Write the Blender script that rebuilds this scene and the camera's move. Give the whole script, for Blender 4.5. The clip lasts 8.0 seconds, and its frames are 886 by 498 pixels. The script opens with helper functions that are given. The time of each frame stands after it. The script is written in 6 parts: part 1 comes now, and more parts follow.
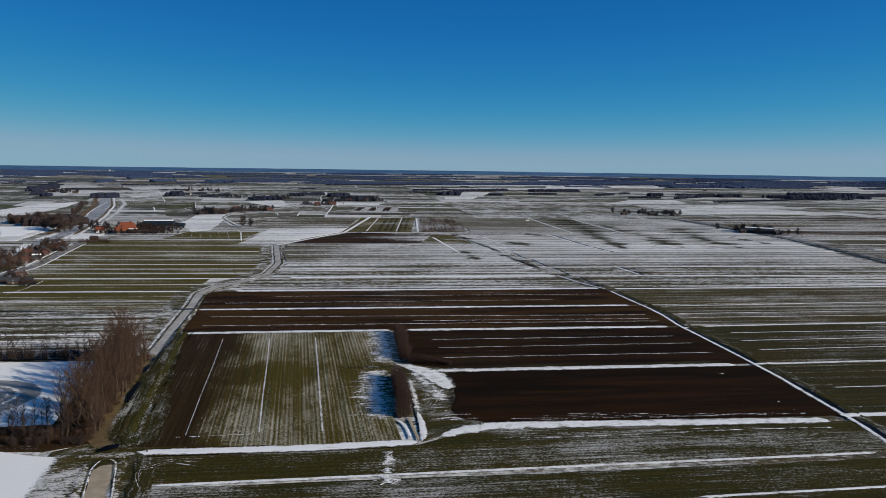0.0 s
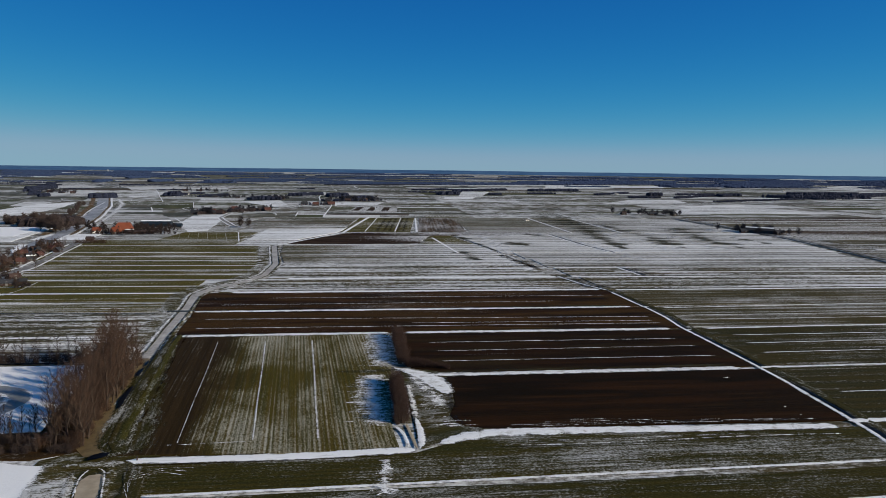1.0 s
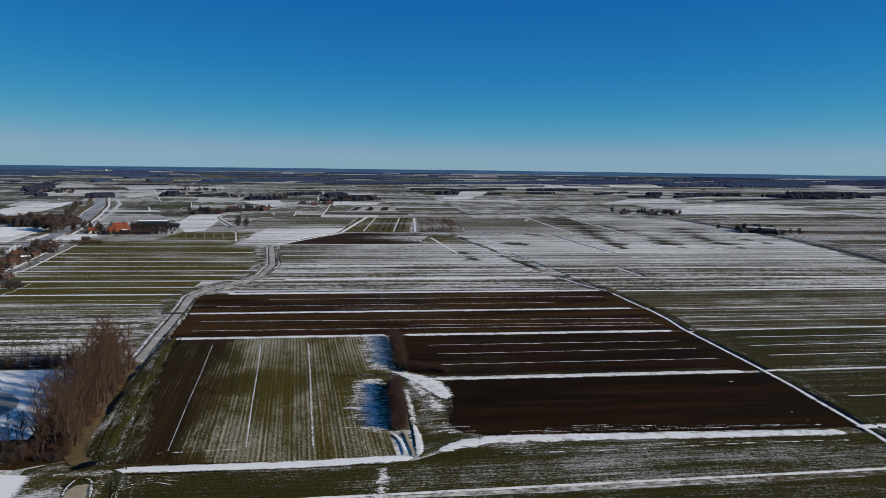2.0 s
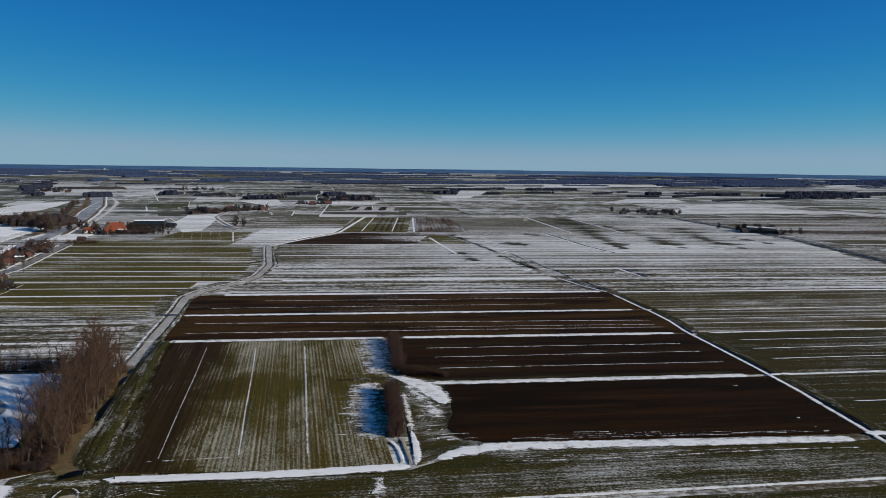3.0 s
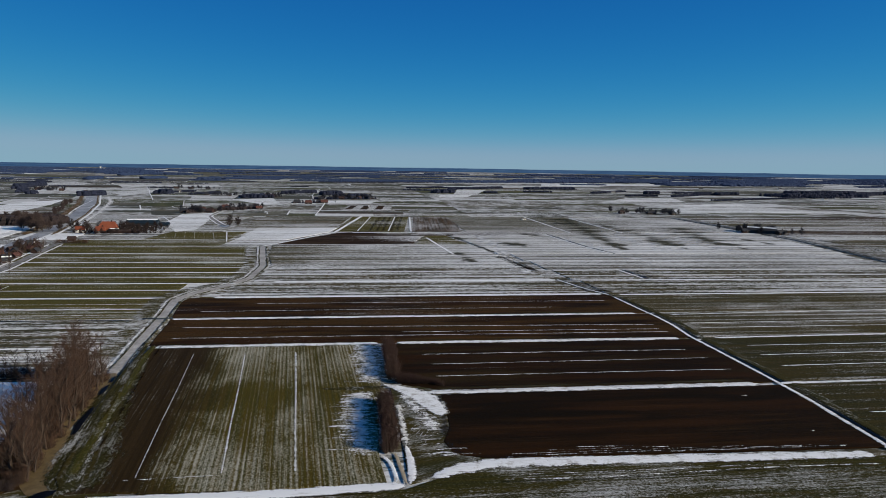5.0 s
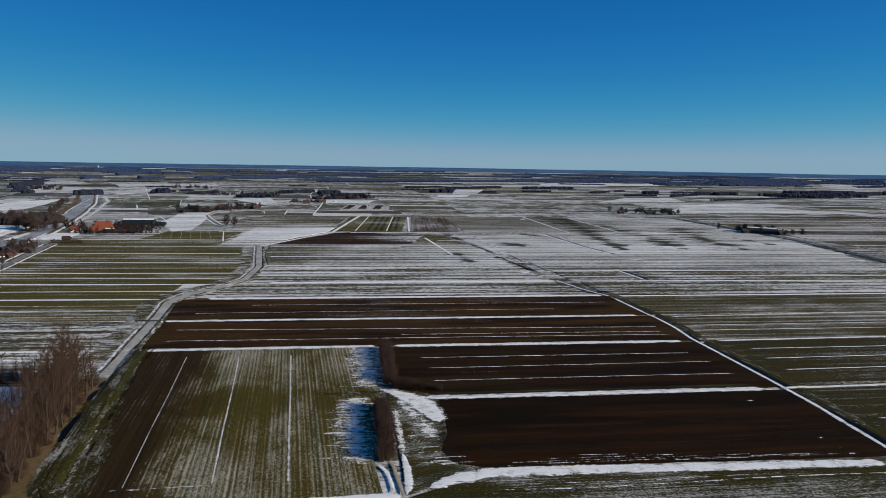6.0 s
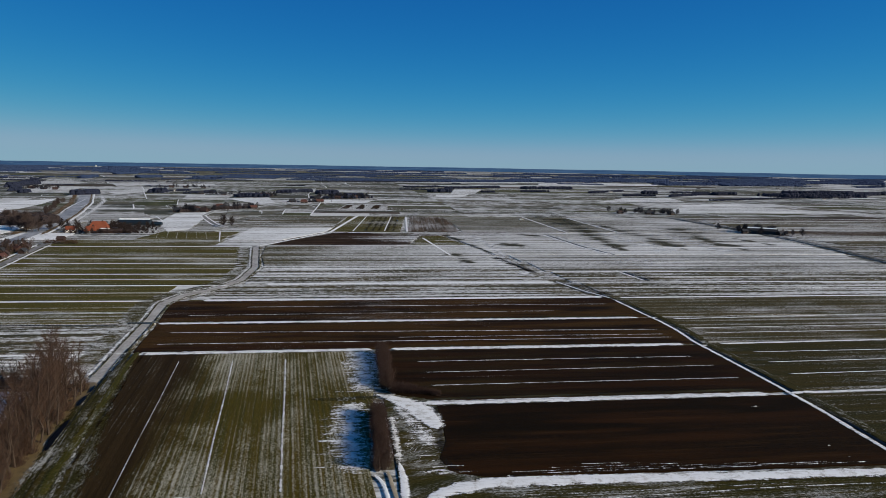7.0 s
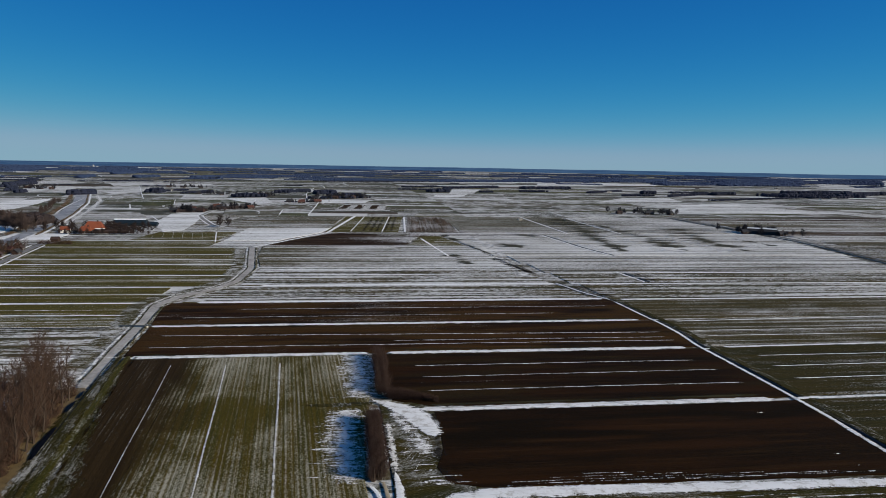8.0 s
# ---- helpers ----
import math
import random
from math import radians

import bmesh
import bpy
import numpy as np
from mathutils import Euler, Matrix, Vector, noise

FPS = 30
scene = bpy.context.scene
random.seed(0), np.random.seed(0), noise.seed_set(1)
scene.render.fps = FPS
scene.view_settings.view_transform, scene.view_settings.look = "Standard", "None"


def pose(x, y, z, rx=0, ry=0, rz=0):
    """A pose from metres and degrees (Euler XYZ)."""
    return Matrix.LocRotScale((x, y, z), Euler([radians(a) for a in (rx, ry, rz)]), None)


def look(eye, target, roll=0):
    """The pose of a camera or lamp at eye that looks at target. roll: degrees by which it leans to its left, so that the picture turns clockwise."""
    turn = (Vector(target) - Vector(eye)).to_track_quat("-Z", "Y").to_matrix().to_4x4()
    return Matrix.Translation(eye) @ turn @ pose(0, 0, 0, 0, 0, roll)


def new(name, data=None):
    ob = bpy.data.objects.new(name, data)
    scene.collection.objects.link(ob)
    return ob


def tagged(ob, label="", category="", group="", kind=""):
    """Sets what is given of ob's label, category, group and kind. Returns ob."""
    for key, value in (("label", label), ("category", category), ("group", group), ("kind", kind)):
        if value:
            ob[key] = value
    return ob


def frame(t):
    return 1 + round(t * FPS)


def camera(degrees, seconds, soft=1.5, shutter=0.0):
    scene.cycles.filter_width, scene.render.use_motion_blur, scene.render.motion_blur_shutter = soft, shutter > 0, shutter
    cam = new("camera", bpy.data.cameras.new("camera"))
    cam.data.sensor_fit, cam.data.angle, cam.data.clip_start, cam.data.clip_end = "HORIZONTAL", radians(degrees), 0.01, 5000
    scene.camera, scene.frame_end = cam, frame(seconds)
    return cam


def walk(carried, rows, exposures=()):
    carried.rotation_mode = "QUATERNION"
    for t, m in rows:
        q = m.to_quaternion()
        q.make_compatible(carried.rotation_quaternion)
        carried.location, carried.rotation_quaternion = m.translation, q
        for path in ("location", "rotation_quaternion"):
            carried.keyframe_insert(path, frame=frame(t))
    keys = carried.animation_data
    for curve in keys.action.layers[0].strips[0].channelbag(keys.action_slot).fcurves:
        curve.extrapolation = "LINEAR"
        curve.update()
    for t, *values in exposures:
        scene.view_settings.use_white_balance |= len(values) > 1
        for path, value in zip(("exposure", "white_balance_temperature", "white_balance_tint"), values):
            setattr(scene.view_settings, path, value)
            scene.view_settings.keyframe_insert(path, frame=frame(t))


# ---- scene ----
cam = camera(65.5, 8.0, 0.78)
ROWS = [
    (0, 0.000, 0.000, 60.000, -6.929, -6.691, 0.785),
    (0.5, 0.314, 2.037, 60.032, -6.961, -6.702, 0.754),
    (1, 0.621, 4.096, 60.065, -6.997, -6.716, 0.736),
    (1.5, 0.924, 6.175, 60.099, -7.038, -6.735, 0.728),
    (2, 1.223, 8.272, 60.132, -7.081, -6.756, 0.731),
    (2.5, 1.521, 10.386, 60.166, -7.128, -6.779, 0.741),
    (3, 1.819, 12.516, 60.199, -7.178, -6.804, 0.757),
    (3.5, 2.119, 14.659, 60.231, -7.231, -6.830, 0.780),
    (4, 2.422, 16.815, 60.263, -7.287, -6.855, 0.806),
    (4.5, 2.729, 18.981, 60.292, -7.345, -6.880, 0.834),
    (5, 3.042, 21.156, 60.320, -7.405, -6.904, 0.864),
    (5.5, 3.363, 23.338, 60.346, -7.467, -6.925, 0.894),
    (6, 3.694, 25.525, 60.369, -7.531, -6.944, 0.921),
    (6.5, 4.035, 27.717, 60.390, -7.596, -6.959, 0.946),
    (7, 4.388, 29.912, 60.407, -7.662, -6.969, 0.967),
    (7.5, 4.756, 32.107, 60.421, -7.729, -6.975, 0.982),
    (8, 5.138, 34.301, 60.431, -7.797, -6.975, 0.990),
]
walk(cam, [(t, pose(x, y, z, 90 + pitch, 0, yaw) @ pose(0, 0, 0, 0, 0, roll)) for t, x, y, z, yaw, pitch, roll in ROWS])

# ---- daylight: low winter sun from behind, to the right ----
SUN_AZ, SUN_EL = (0.86, -0.51), 22.5
EXPOSURE = 0.2
scene.view_settings.exposure = EXPOSURE
world = bpy.data.worlds.new("winter_sky")
scene.world = world
world.use_nodes = True
wn, wl = world.node_tree.nodes, world.node_tree.links
sky = wn.new("ShaderNodeTexSky")
sky.sky_type = "NISHITA"
sky.sun_disc = False
sky.sun_elevation = radians(SUN_EL)
sky.sun_rotation = math.atan2(SUN_AZ[0], SUN_AZ[1])
sky.altitude, sky.air_density, sky.dust_density, sky.ozone_density = 60.0, 0.6, 0.0, 6.0
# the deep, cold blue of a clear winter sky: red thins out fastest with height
# an added second sky, its sun mirrored leftwards, evens brightness from side to side
mirror_sky = wn.new("ShaderNodeTexSky")
mirror_sky.sky_type, mirror_sky.sun_disc = "NISHITA", False
mirror_sky.sun_elevation, mirror_sky.sun_rotation = radians(SUN_EL), math.atan2(-0.857, -0.515)
mirror_sky.altitude, mirror_sky.air_density, mirror_sky.dust_density, mirror_sky.ozone_density = 60.0, 0.6, 0.0, 6.0
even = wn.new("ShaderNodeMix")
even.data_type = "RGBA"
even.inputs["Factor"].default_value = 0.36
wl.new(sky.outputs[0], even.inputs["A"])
wl.new(mirror_sky.outputs[0], even.inputs["B"])
split, join = wn.new("ShaderNodeSeparateColor"), wn.new("ShaderNodeCombineColor")
wl.new(even.outputs["Result"], split.inputs[0])
for i, (power, gain, veil, cap, soft) in enumerate(((2.7, 0.0078, 0.004, 0.22, 0.20), (1.0, 0.066, 0.0, 0.375, 0.22), (0.5, 0.180, 0.0, 0.475, 0.12))):
    p_, g_, c_ = wn.new("ShaderNodeMath"), wn.new("ShaderNodeMath"), wn.new("ShaderNodeMath")
    p_.operation, g_.operation, c_.operation = "POWER", "MULTIPLY_ADD", "SMOOTH_MIN"
    g_.inputs[2].default_value = veil * 10
    p_.inputs[1].default_value, g_.inputs[1].default_value = power, gain * 10
    c_.inputs[1].default_value, c_.inputs[2].default_value = cap * 10, soft * 10
    wl.new(split.outputs[i], p_.inputs[0])
    wl.new(p_.outputs[0], g_.inputs[0])
    wl.new(g_.outputs[0], c_.inputs[0])
    wl.new(c_.outputs[0], join.inputs[i])
floor_, keep_, most_ = wn.new("ShaderNodeMath"), wn.new("ShaderNodeMath"), wn.new("ShaderNodeMath")
floor_.operation, keep_.operation, most_.operation = "MAXIMUM", "MULTIPLY", "MINIMUM"
floor_.inputs[1].default_value, keep_.inputs[1].default_value = 0.80, 3.5
green_, blue_ = join.inputs[1].links[0].from_socket, join.inputs[2].links[0].from_socket
wl.new(green_, floor_.inputs[0])
wl.new(floor_.outputs[0], keep_.inputs[0])
wl.new(keep_.outputs[0], most_.inputs[0])
wl.new(blue_, most_.inputs[1])
wl.new(floor_.outputs[0], join.inputs[1])
wl.new(most_.outputs[0], join.inputs[2])
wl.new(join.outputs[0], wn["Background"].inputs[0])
wn["Background"].inputs[1].default_value = 0.0925
sun = new("sun", bpy.data.lights.new("sun", "SUN"))
sun.data.energy, sun.data.angle, sun.data.color = 5.0, radians(0.55), (1.0, 0.89, 0.72)
_d = Vector((SUN_AZ[0] * math.cos(radians(SUN_EL)), SUN_AZ[1] * math.cos(radians(SUN_EL)), math.sin(radians(SUN_EL))))
sun.matrix_world = look(_d * 100, (0, 0, 0))


# ---- materials ----
class Nodes:
    """Short hand for building one node material."""

    def __init__(self, name, rough=0.8, spec=0.3):
        self.mat = bpy.data.materials.new(name)
        self.mat.use_nodes = True
        self.t = self.mat.node_tree
        self.bsdf = self.t.nodes["Principled BSDF"]
        self.bsdf.inputs["Roughness"].default_value = rough
        self.bsdf.inputs["Specular IOR Level"].default_value = spec
        self.place = self.t.nodes.new("ShaderNodeNewGeometry").outputs["Position"]

    def plug(self, value, socket):
        if isinstance(value, bpy.types.NodeSocket):
            self.t.links.new(value, socket)
        elif value is not None:
            socket.default_value = value

    def scaled(self, sx, sy, sz=1.0, turn=0.0, shift=(0, 0, 0)):
        m = self.t.nodes.new("ShaderNodeMapping")
        m.vector_type = "TEXTURE"
        m.inputs["Rotation"].default_value = (0, 0, radians(turn))
        m.inputs["Scale"].default_value = (1 / sx, 1 / sy, 1 / sz)
        m.inputs["Location"].default_value = shift
        self.plug(self.place, m.inputs["Vector"])
        return m.outputs[0]

    def noise(self, vec, scale=1.0, detail=3.0, rough=0.55, warp=0.0):
        n = self.t.nodes.new("ShaderNodeTexNoise")
        self.plug(vec, n.inputs["Vector"])
        n.inputs["Scale"].default_value, n.inputs["Detail"].default_value = scale, detail
        n.inputs["Roughness"].default_value, n.inputs["Distortion"].default_value = rough, warp
        return n.outputs["Fac"]

    def math(self, op, a, b=0.0, c=None):
        n = self.t.nodes.new("ShaderNodeMath")
        n.operation = op
        self.plug(a, n.inputs[0])
        self.plug(b, n.inputs[1])
        self.plug(c, n.inputs[2])
        return n.outputs[0]

    def step(self, v, lo, hi, a=0.0, b=1.0):
        n = self.t.nodes.new("ShaderNodeMapRange")
        n.interpolation_type = "SMOOTHSTEP"
        self.plug(v, n.inputs["Value"])
        for key, val in (("From Min", lo), ("From Max", hi), ("To Min", a), ("To Max", b)):
            n.inputs[key].default_value = val
        return n.outputs["Result"]

    def mix(self, f, a, b):
        n = self.t.nodes.new("ShaderNodeMix")
        n.data_type = "RGBA"
        self.plug(f, n.inputs["Factor"])
        self.plug((*a, 1) if isinstance(a, tuple) else a, n.inputs["A"])
        self.plug((*b, 1) if isinstance(b, tuple) else b, n.inputs["B"])
        return n.outputs["Result"]

    def across(self):
        """How far a point of a strip lies from its middle line: 0 to 1."""
        a = self.t.nodes.new("ShaderNodeAttribute")
        a.attribute_name = "across"
        return a.outputs["Fac"]

    def chance(self):
        return self.t.nodes.new("ShaderNodeObjectInfo").outputs["Random"]

    def island(self):
        return self.t.nodes.new("ShaderNodeNewGeometry").outputs["Random Per Island"]

    def done(self, colour, bump=None, height=0.1, rough=None, alpha=None):
        self.plug(alpha, self.bsdf.inputs["Alpha"])
        self.plug((*colour, 1) if isinstance(colour, tuple) else colour, self.bsdf.inputs["Base Color"])
        self.plug(rough, self.bsdf.inputs["Roughness"])
        if bump is not None:
            b = self.t.nodes.new("ShaderNodeBump")
            b.inputs["Distance"].default_value = height
            b.inputs["Strength"].default_value = 0.6
            self.plug(bump, b.inputs["Height"])
            self.plug(b.outputs[0], self.bsdf.inputs["Normal"])
        return self.mat


SNOW = (0.71, 0.728, 0.745)


def field_material(name, snow, green, soil=0.0, turn=0.0, row=1.4, patch=45.0, contrast=0.10, seed=0, cover=0.8, beds=0.0, mid=0, fray=False, run=90.0, thin=0.0, tone=1.0, border=None, fade=None, white_tone=None):
    """A winter field: grass or bare soil in rows, with thin snow lying in the furrows. snow: share of it that is white; beds: width of its sown beds; thin: how much the snow thins out eastwards; fade: from where to where it thins out northwards, and how much; border: x, y and slope of the line west of which it is brown stubble."""
    n = Nodes(name, 0.95, 0.05)
    green = tuple(c * k for c, k in zip(green, (0.93, 0.92, 0.92 if mid else 0.68)))
    sh = (seed * 37.0, seed * 53.0, 0)
    rows_ = n.noise(n.scaled(1 / (run * 2.2 if mid else run), 1 / row, 1, turn, sh), 1.0, 6.0, 0.66 if mid else 0.72)
    wide = n.noise(n.scaled(1 / (2.8 * run), 1 / (14.0 * mid if mid else 6.0), 1, turn, sh), 1.0, 4.0, 0.65)
    big = n.noise(n.scaled(1 / (1.8 * patch), 1 / patch, 1, turn, sh), 1.0, 5.0, 0.6, 0.5)
    fine = n.noise(n.scaled(1 / (3.4 * mid), 1 / (1.7 * mid), 1, turn, sh) if mid else n.scaled(1 / 1.3, 1 / 0.6, 1, turn, sh), 1.0, 6.0, 0.8)
    speck = n.noise(n.scaled(1 / (2.0 * mid), 1 / (1.6 * mid), 1, turn, sh) if mid else n.scaled(1 / 0.55, 1 / 0.45, 1, turn, sh), 1.0, 3.0, 0.8)
    wr, ww, wb, wf = (0.42, 0.16, 0.24, 0.34) if mid else (0.34, 0.17, 0.39, 0.26)
    v = n.math("MULTIPLY_ADD", rows_, wr, n.math("MULTIPLY_ADD", wide, ww, n.math("MULTIPLY_ADD", big, wb, n.math("MULTIPLY", fine, wf))))
    if beds:
        w = n.t.nodes.new("ShaderNodeTexWave")
        w.wave_type, w.bands_direction = "BANDS", "Y"
        n.plug(n.scaled(1 / 3.0, 1 / beds, 1, turn, sh), w.inputs["Vector"])
        w.inputs["Scale"].default_value, w.inputs["Distortion"].default_value, w.inputs["Detail"].default_value = 0.314, 0.6, 2.0
        if mid:
            v = n.math("SUBTRACT", v, n.math("MULTIPLY", n.math("POWER", w.outputs["Fac"], 10.0), 0.11))
        else:
            v = n.math("ADD", v, n.math("MULTIPLY_ADD", w.outputs["Fac"], 0.055, -0.0275))
    if thin:
        ax = n.t.nodes.new("ShaderNodeSeparateXYZ")
        n.plug(n.place, ax.inputs[0])
        v = n.math("SUBTRACT", v, n.step(n.math("MULTIPLY_ADD", big, 60.0, ax.outputs[0]), -15.0, 85.0, -thin * 0.4, thin))
    if fade:
        ax = n.t.nodes.new("ShaderNodeSeparateXYZ")
        n.plug(n.place, ax.inputs[0])
        v = n.math("SUBTRACT", v, n.step(n.math("MULTIPLY_ADD", rows_, 70.0, n.math("MULTIPLY_ADD", big, 120.0, ax.outputs[1])), fade[0] + 95, fade[1] + 95, 0.0, fade[2]))
    stub = None
    if border:
        ax = n.t.nodes.new("ShaderNodeSeparateXYZ")
        n.plug(n.place, ax.inputs[0])
        d = n.math("ADD", n.math("MULTIPLY_ADD", ax.outputs[1], border[2], ax.outputs[0]), -border[0] - border[1] * border[2])
        stub = n.step(n.math("ADD", d, n.math("ADD", n.math("MULTIPLY_ADD", big, 24.0, -12.0), n.math("MULTIPLY_ADD", fine, 10.0, -5.0))), -9.0, 9.0, 1.0, 0.0)
        v = n.math("SUBTRACT", v, n.math("MULTIPLY", stub, 0.085))
    else:
        v = n.math("ADD", v, n.math("MULTIPLY_ADD", n.chance(), 0.036, -0.018))
    v = n.math("ADD", v, n.math("MULTIPLY_ADD", speck, 0.16 if mid else 0.30, -0.08 if mid else -0.15))
    edge = 0.58 + 0.045 * math.log((1 - snow) / snow)
    white = n.math("MULTIPLY", n.step(v, edge - contrast / 2, edge + contrast / 2), cover)
    straw = n.noise(n.scaled(1 / 60, 1 / (2.2 * row), 1, turn, sh), 1.0, 5.0, 0.7)
    g2 = tuple(c * k for c, k in zip(green, (1.9, 1.4, 0.9)))
    earth = n.mix(n.step(straw, 0.38, 0.64), green, g2)
    earth = n.mix(n.step(fine, 0.3, 0.75, 0.0, 0.6), earth, tuple(c * 0.4 for c in green))
    earth = n.mix(n.step(speck, 0.45, 0.7, 0.0, 0.75), earth, tuple(c * k for c, k in zip(green, (2.6, 2.3, 2.2))))
    if stub is not None:
        west = n.mix(n.step(straw, 0.38, 0.64), (0.019, 0.0115, 0.0042), (0.034, 0.021, 0.0080))
        west = n.mix(n.step(fine, 0.3, 0.75, 0.0, 0.6), west, (0.011, 0.007, 0.003))
        earth = n.mix(stub, earth, west)
    if soil:
        clods = n.noise(n.scaled(1 / 1.2, 1 / 0.5, 1, turn, sh), 1.0, 5.0, 0.75)
        damp = n.noise(n.scaled(1 / 70, 1 / 8, 1, turn, sh), 1.0, 4.0, 0.6)
        ridge = n.noise(n.scaled(1 / 55, 1 / 2.2, 1, turn, sh), 1.0, 5.0, 0.75)
        hue = [tuple(c * tone for c in h) for h in ((0.005, 0.0026, 0.0009), (0.018, 0.0092, 0.0028), (0.036, 0.0138, 0.0034), (0.052, 0.0255, 0.0078))]
        dirt = n.mix(n.step(clods, 0.35, 0.7), hue[0], hue[1])
        dirt = n.mix(n.step(damp, 0.38, 0.66, 0.0, 0.7), dirt, hue[2])
        dirt = n.mix(n.step(ridge, 0.50, 0.72, 0.0, 0.6), dirt, hue[3])
        bare = n.step(n.noise(n.scaled(1 / 60, 1 / 10, 1, turn, sh), 1.0, 3.0), 0.30 + 0.5 * (1 - soil), 0.45 + 0.5 * (1 - soil))
        earth = n.mix(bare, earth, dirt)
    col = n.mix(white, earth, white_tone or SNOW)
    alpha = None
    if fray:
        alpha = n.step(n.math("ADD", n.math("SUBTRACT", 1.0, n.across()), n.math("MULTIPLY_ADD", fine, 2.2, -1.1)), 0.10, 0.30)
    return n.done(col, n.math("ADD", n.math("MULTIPLY", fine, 0.6), n.math("MULTIPLY", rows_, 0.5)), 0.22, None, alpha)


GREEN, OLIVE, DRAB = (0.023, 0.027, 0.009), (0.031, 0.031, 0.012), (0.047, 0.049, 0.036)
M = {}
M["grass"] = field_material("winter_grass", 0.16, (0.0235, 0.0235, 0.0118), seed=1, run=110, row=1.1, cover=0.56, beds=6.0, patch=70)
M["grass_front"] = field_material("front_pasture", 0.145, (0.022, 0.0232, 0.0090), seed=2, row=0.55, patch=18, cover=0.52, contrast=0.15, run=26, thin=0.03)
M["grass_streak"] = field_material("streaky_pasture", 0.18, (0.024, 0.0248, 0.0088), seed=27, row=0.5, patch=22, cover=0.54, contrast=0.15, run=26)
M["grass_rows"] = field_material("grass_in_rows", 0.22, (0.041, 0.039, 0.011), turn=95.0, seed=3, row=0.5, patch=17, beds=1.05, cover=0.42, contrast=0.19, white_tone=(0.72, 0.70, 0.60), border=(-32.5, 146.0, 0.0738))
M["plough"] = field_material("ploughed_peat", 0.002, (0.0050, 0.0032, 0.0012), soil=0.9, seed=5, tone=0.74)
M["plough_line"] = field_material("ploughed_soil_in_beds", 0.065, (0.029, 0.0175, 0.0070), soil=0.72, seed=6, row=1.2, cover=0.5, tone=0.76)
M["plough_dark"] = field_material("dark_ploughed_soil_in_beds", 0.025, (0.015, 0.0105, 0.005), soil=0.82, seed=25, row=1.6, cover=0.5, tone=0.68)
M["plough_dusted"] = field_material("ploughed_soil_dusted_with_snow", 0.34, (0.040, 0.031, 0.026), soil=0.35, turn=85.0, seed=17, row=2.5, cover=0.42, contrast=0.22, patch=40)
M["plough_streak"] = field_material("ploughed_soil_streaked_with_snow", 0.36, (0.034, 0.025, 0.014), soil=0.6, seed=18, row=5.0, cover=0.5, mid=1)
M["litter"] = field_material("leaf_litter", 0.10, (0.022, 0.0145, 0.009), seed=19, row=2.0, patch=6, cover=0.5, run=4)
M["rough"] = field_material("rough_trodden_grass", 0.13, (0.026, 0.0265, 0.0115), seed=20, row=1.6, patch=6, cover=0.55, contrast=0.2, run=7, turn=20.0)
M["smooth"] = field_material("smooth_snow_cover", 0.985, (0.10, 0.10, 0.08), seed=16, row=1.2, patch=30, contrast=0.16, cover=1.0)
M["grey"] = field_material("half_snowed_meadow", 0.44, (0.044, 0.045, 0.027), seed=7, row=2.8, contrast=0.10, cover=0.75, mid=1, beds=10.0)
M["pale"] = field_material("snowed_meadow", 0.53, DRAB, seed=8, row=2.4, patch=60, contrast=0.20, cover=0.82, mid=1, beds=11.0)
M["white"] = field_material("white_meadow", 0.63, DRAB, seed=9, row=2.8, patch=60, contrast=0.30, cover=0.88, mid=1, beds=12.0)
M["whiter"] = field_material("snow_covered_meadow", 0.76, DRAB, seed=26, row=3.0, patch=40, contrast=0.22, cover=0.95, mid=1)
M["dull"] = field_material("dull_meadow", 0.26, (0.053, 0.055, 0.038), seed=10, row=7.0, patch=90, contrast=0.12, cover=0.78, mid=1)
M["green"] = field_material("green_meadow", 0.17, (0.052, 0.052, 0.019), seed=11, row=1.4, contrast=0.13, cover=0.7, run=130, beds=8.0)


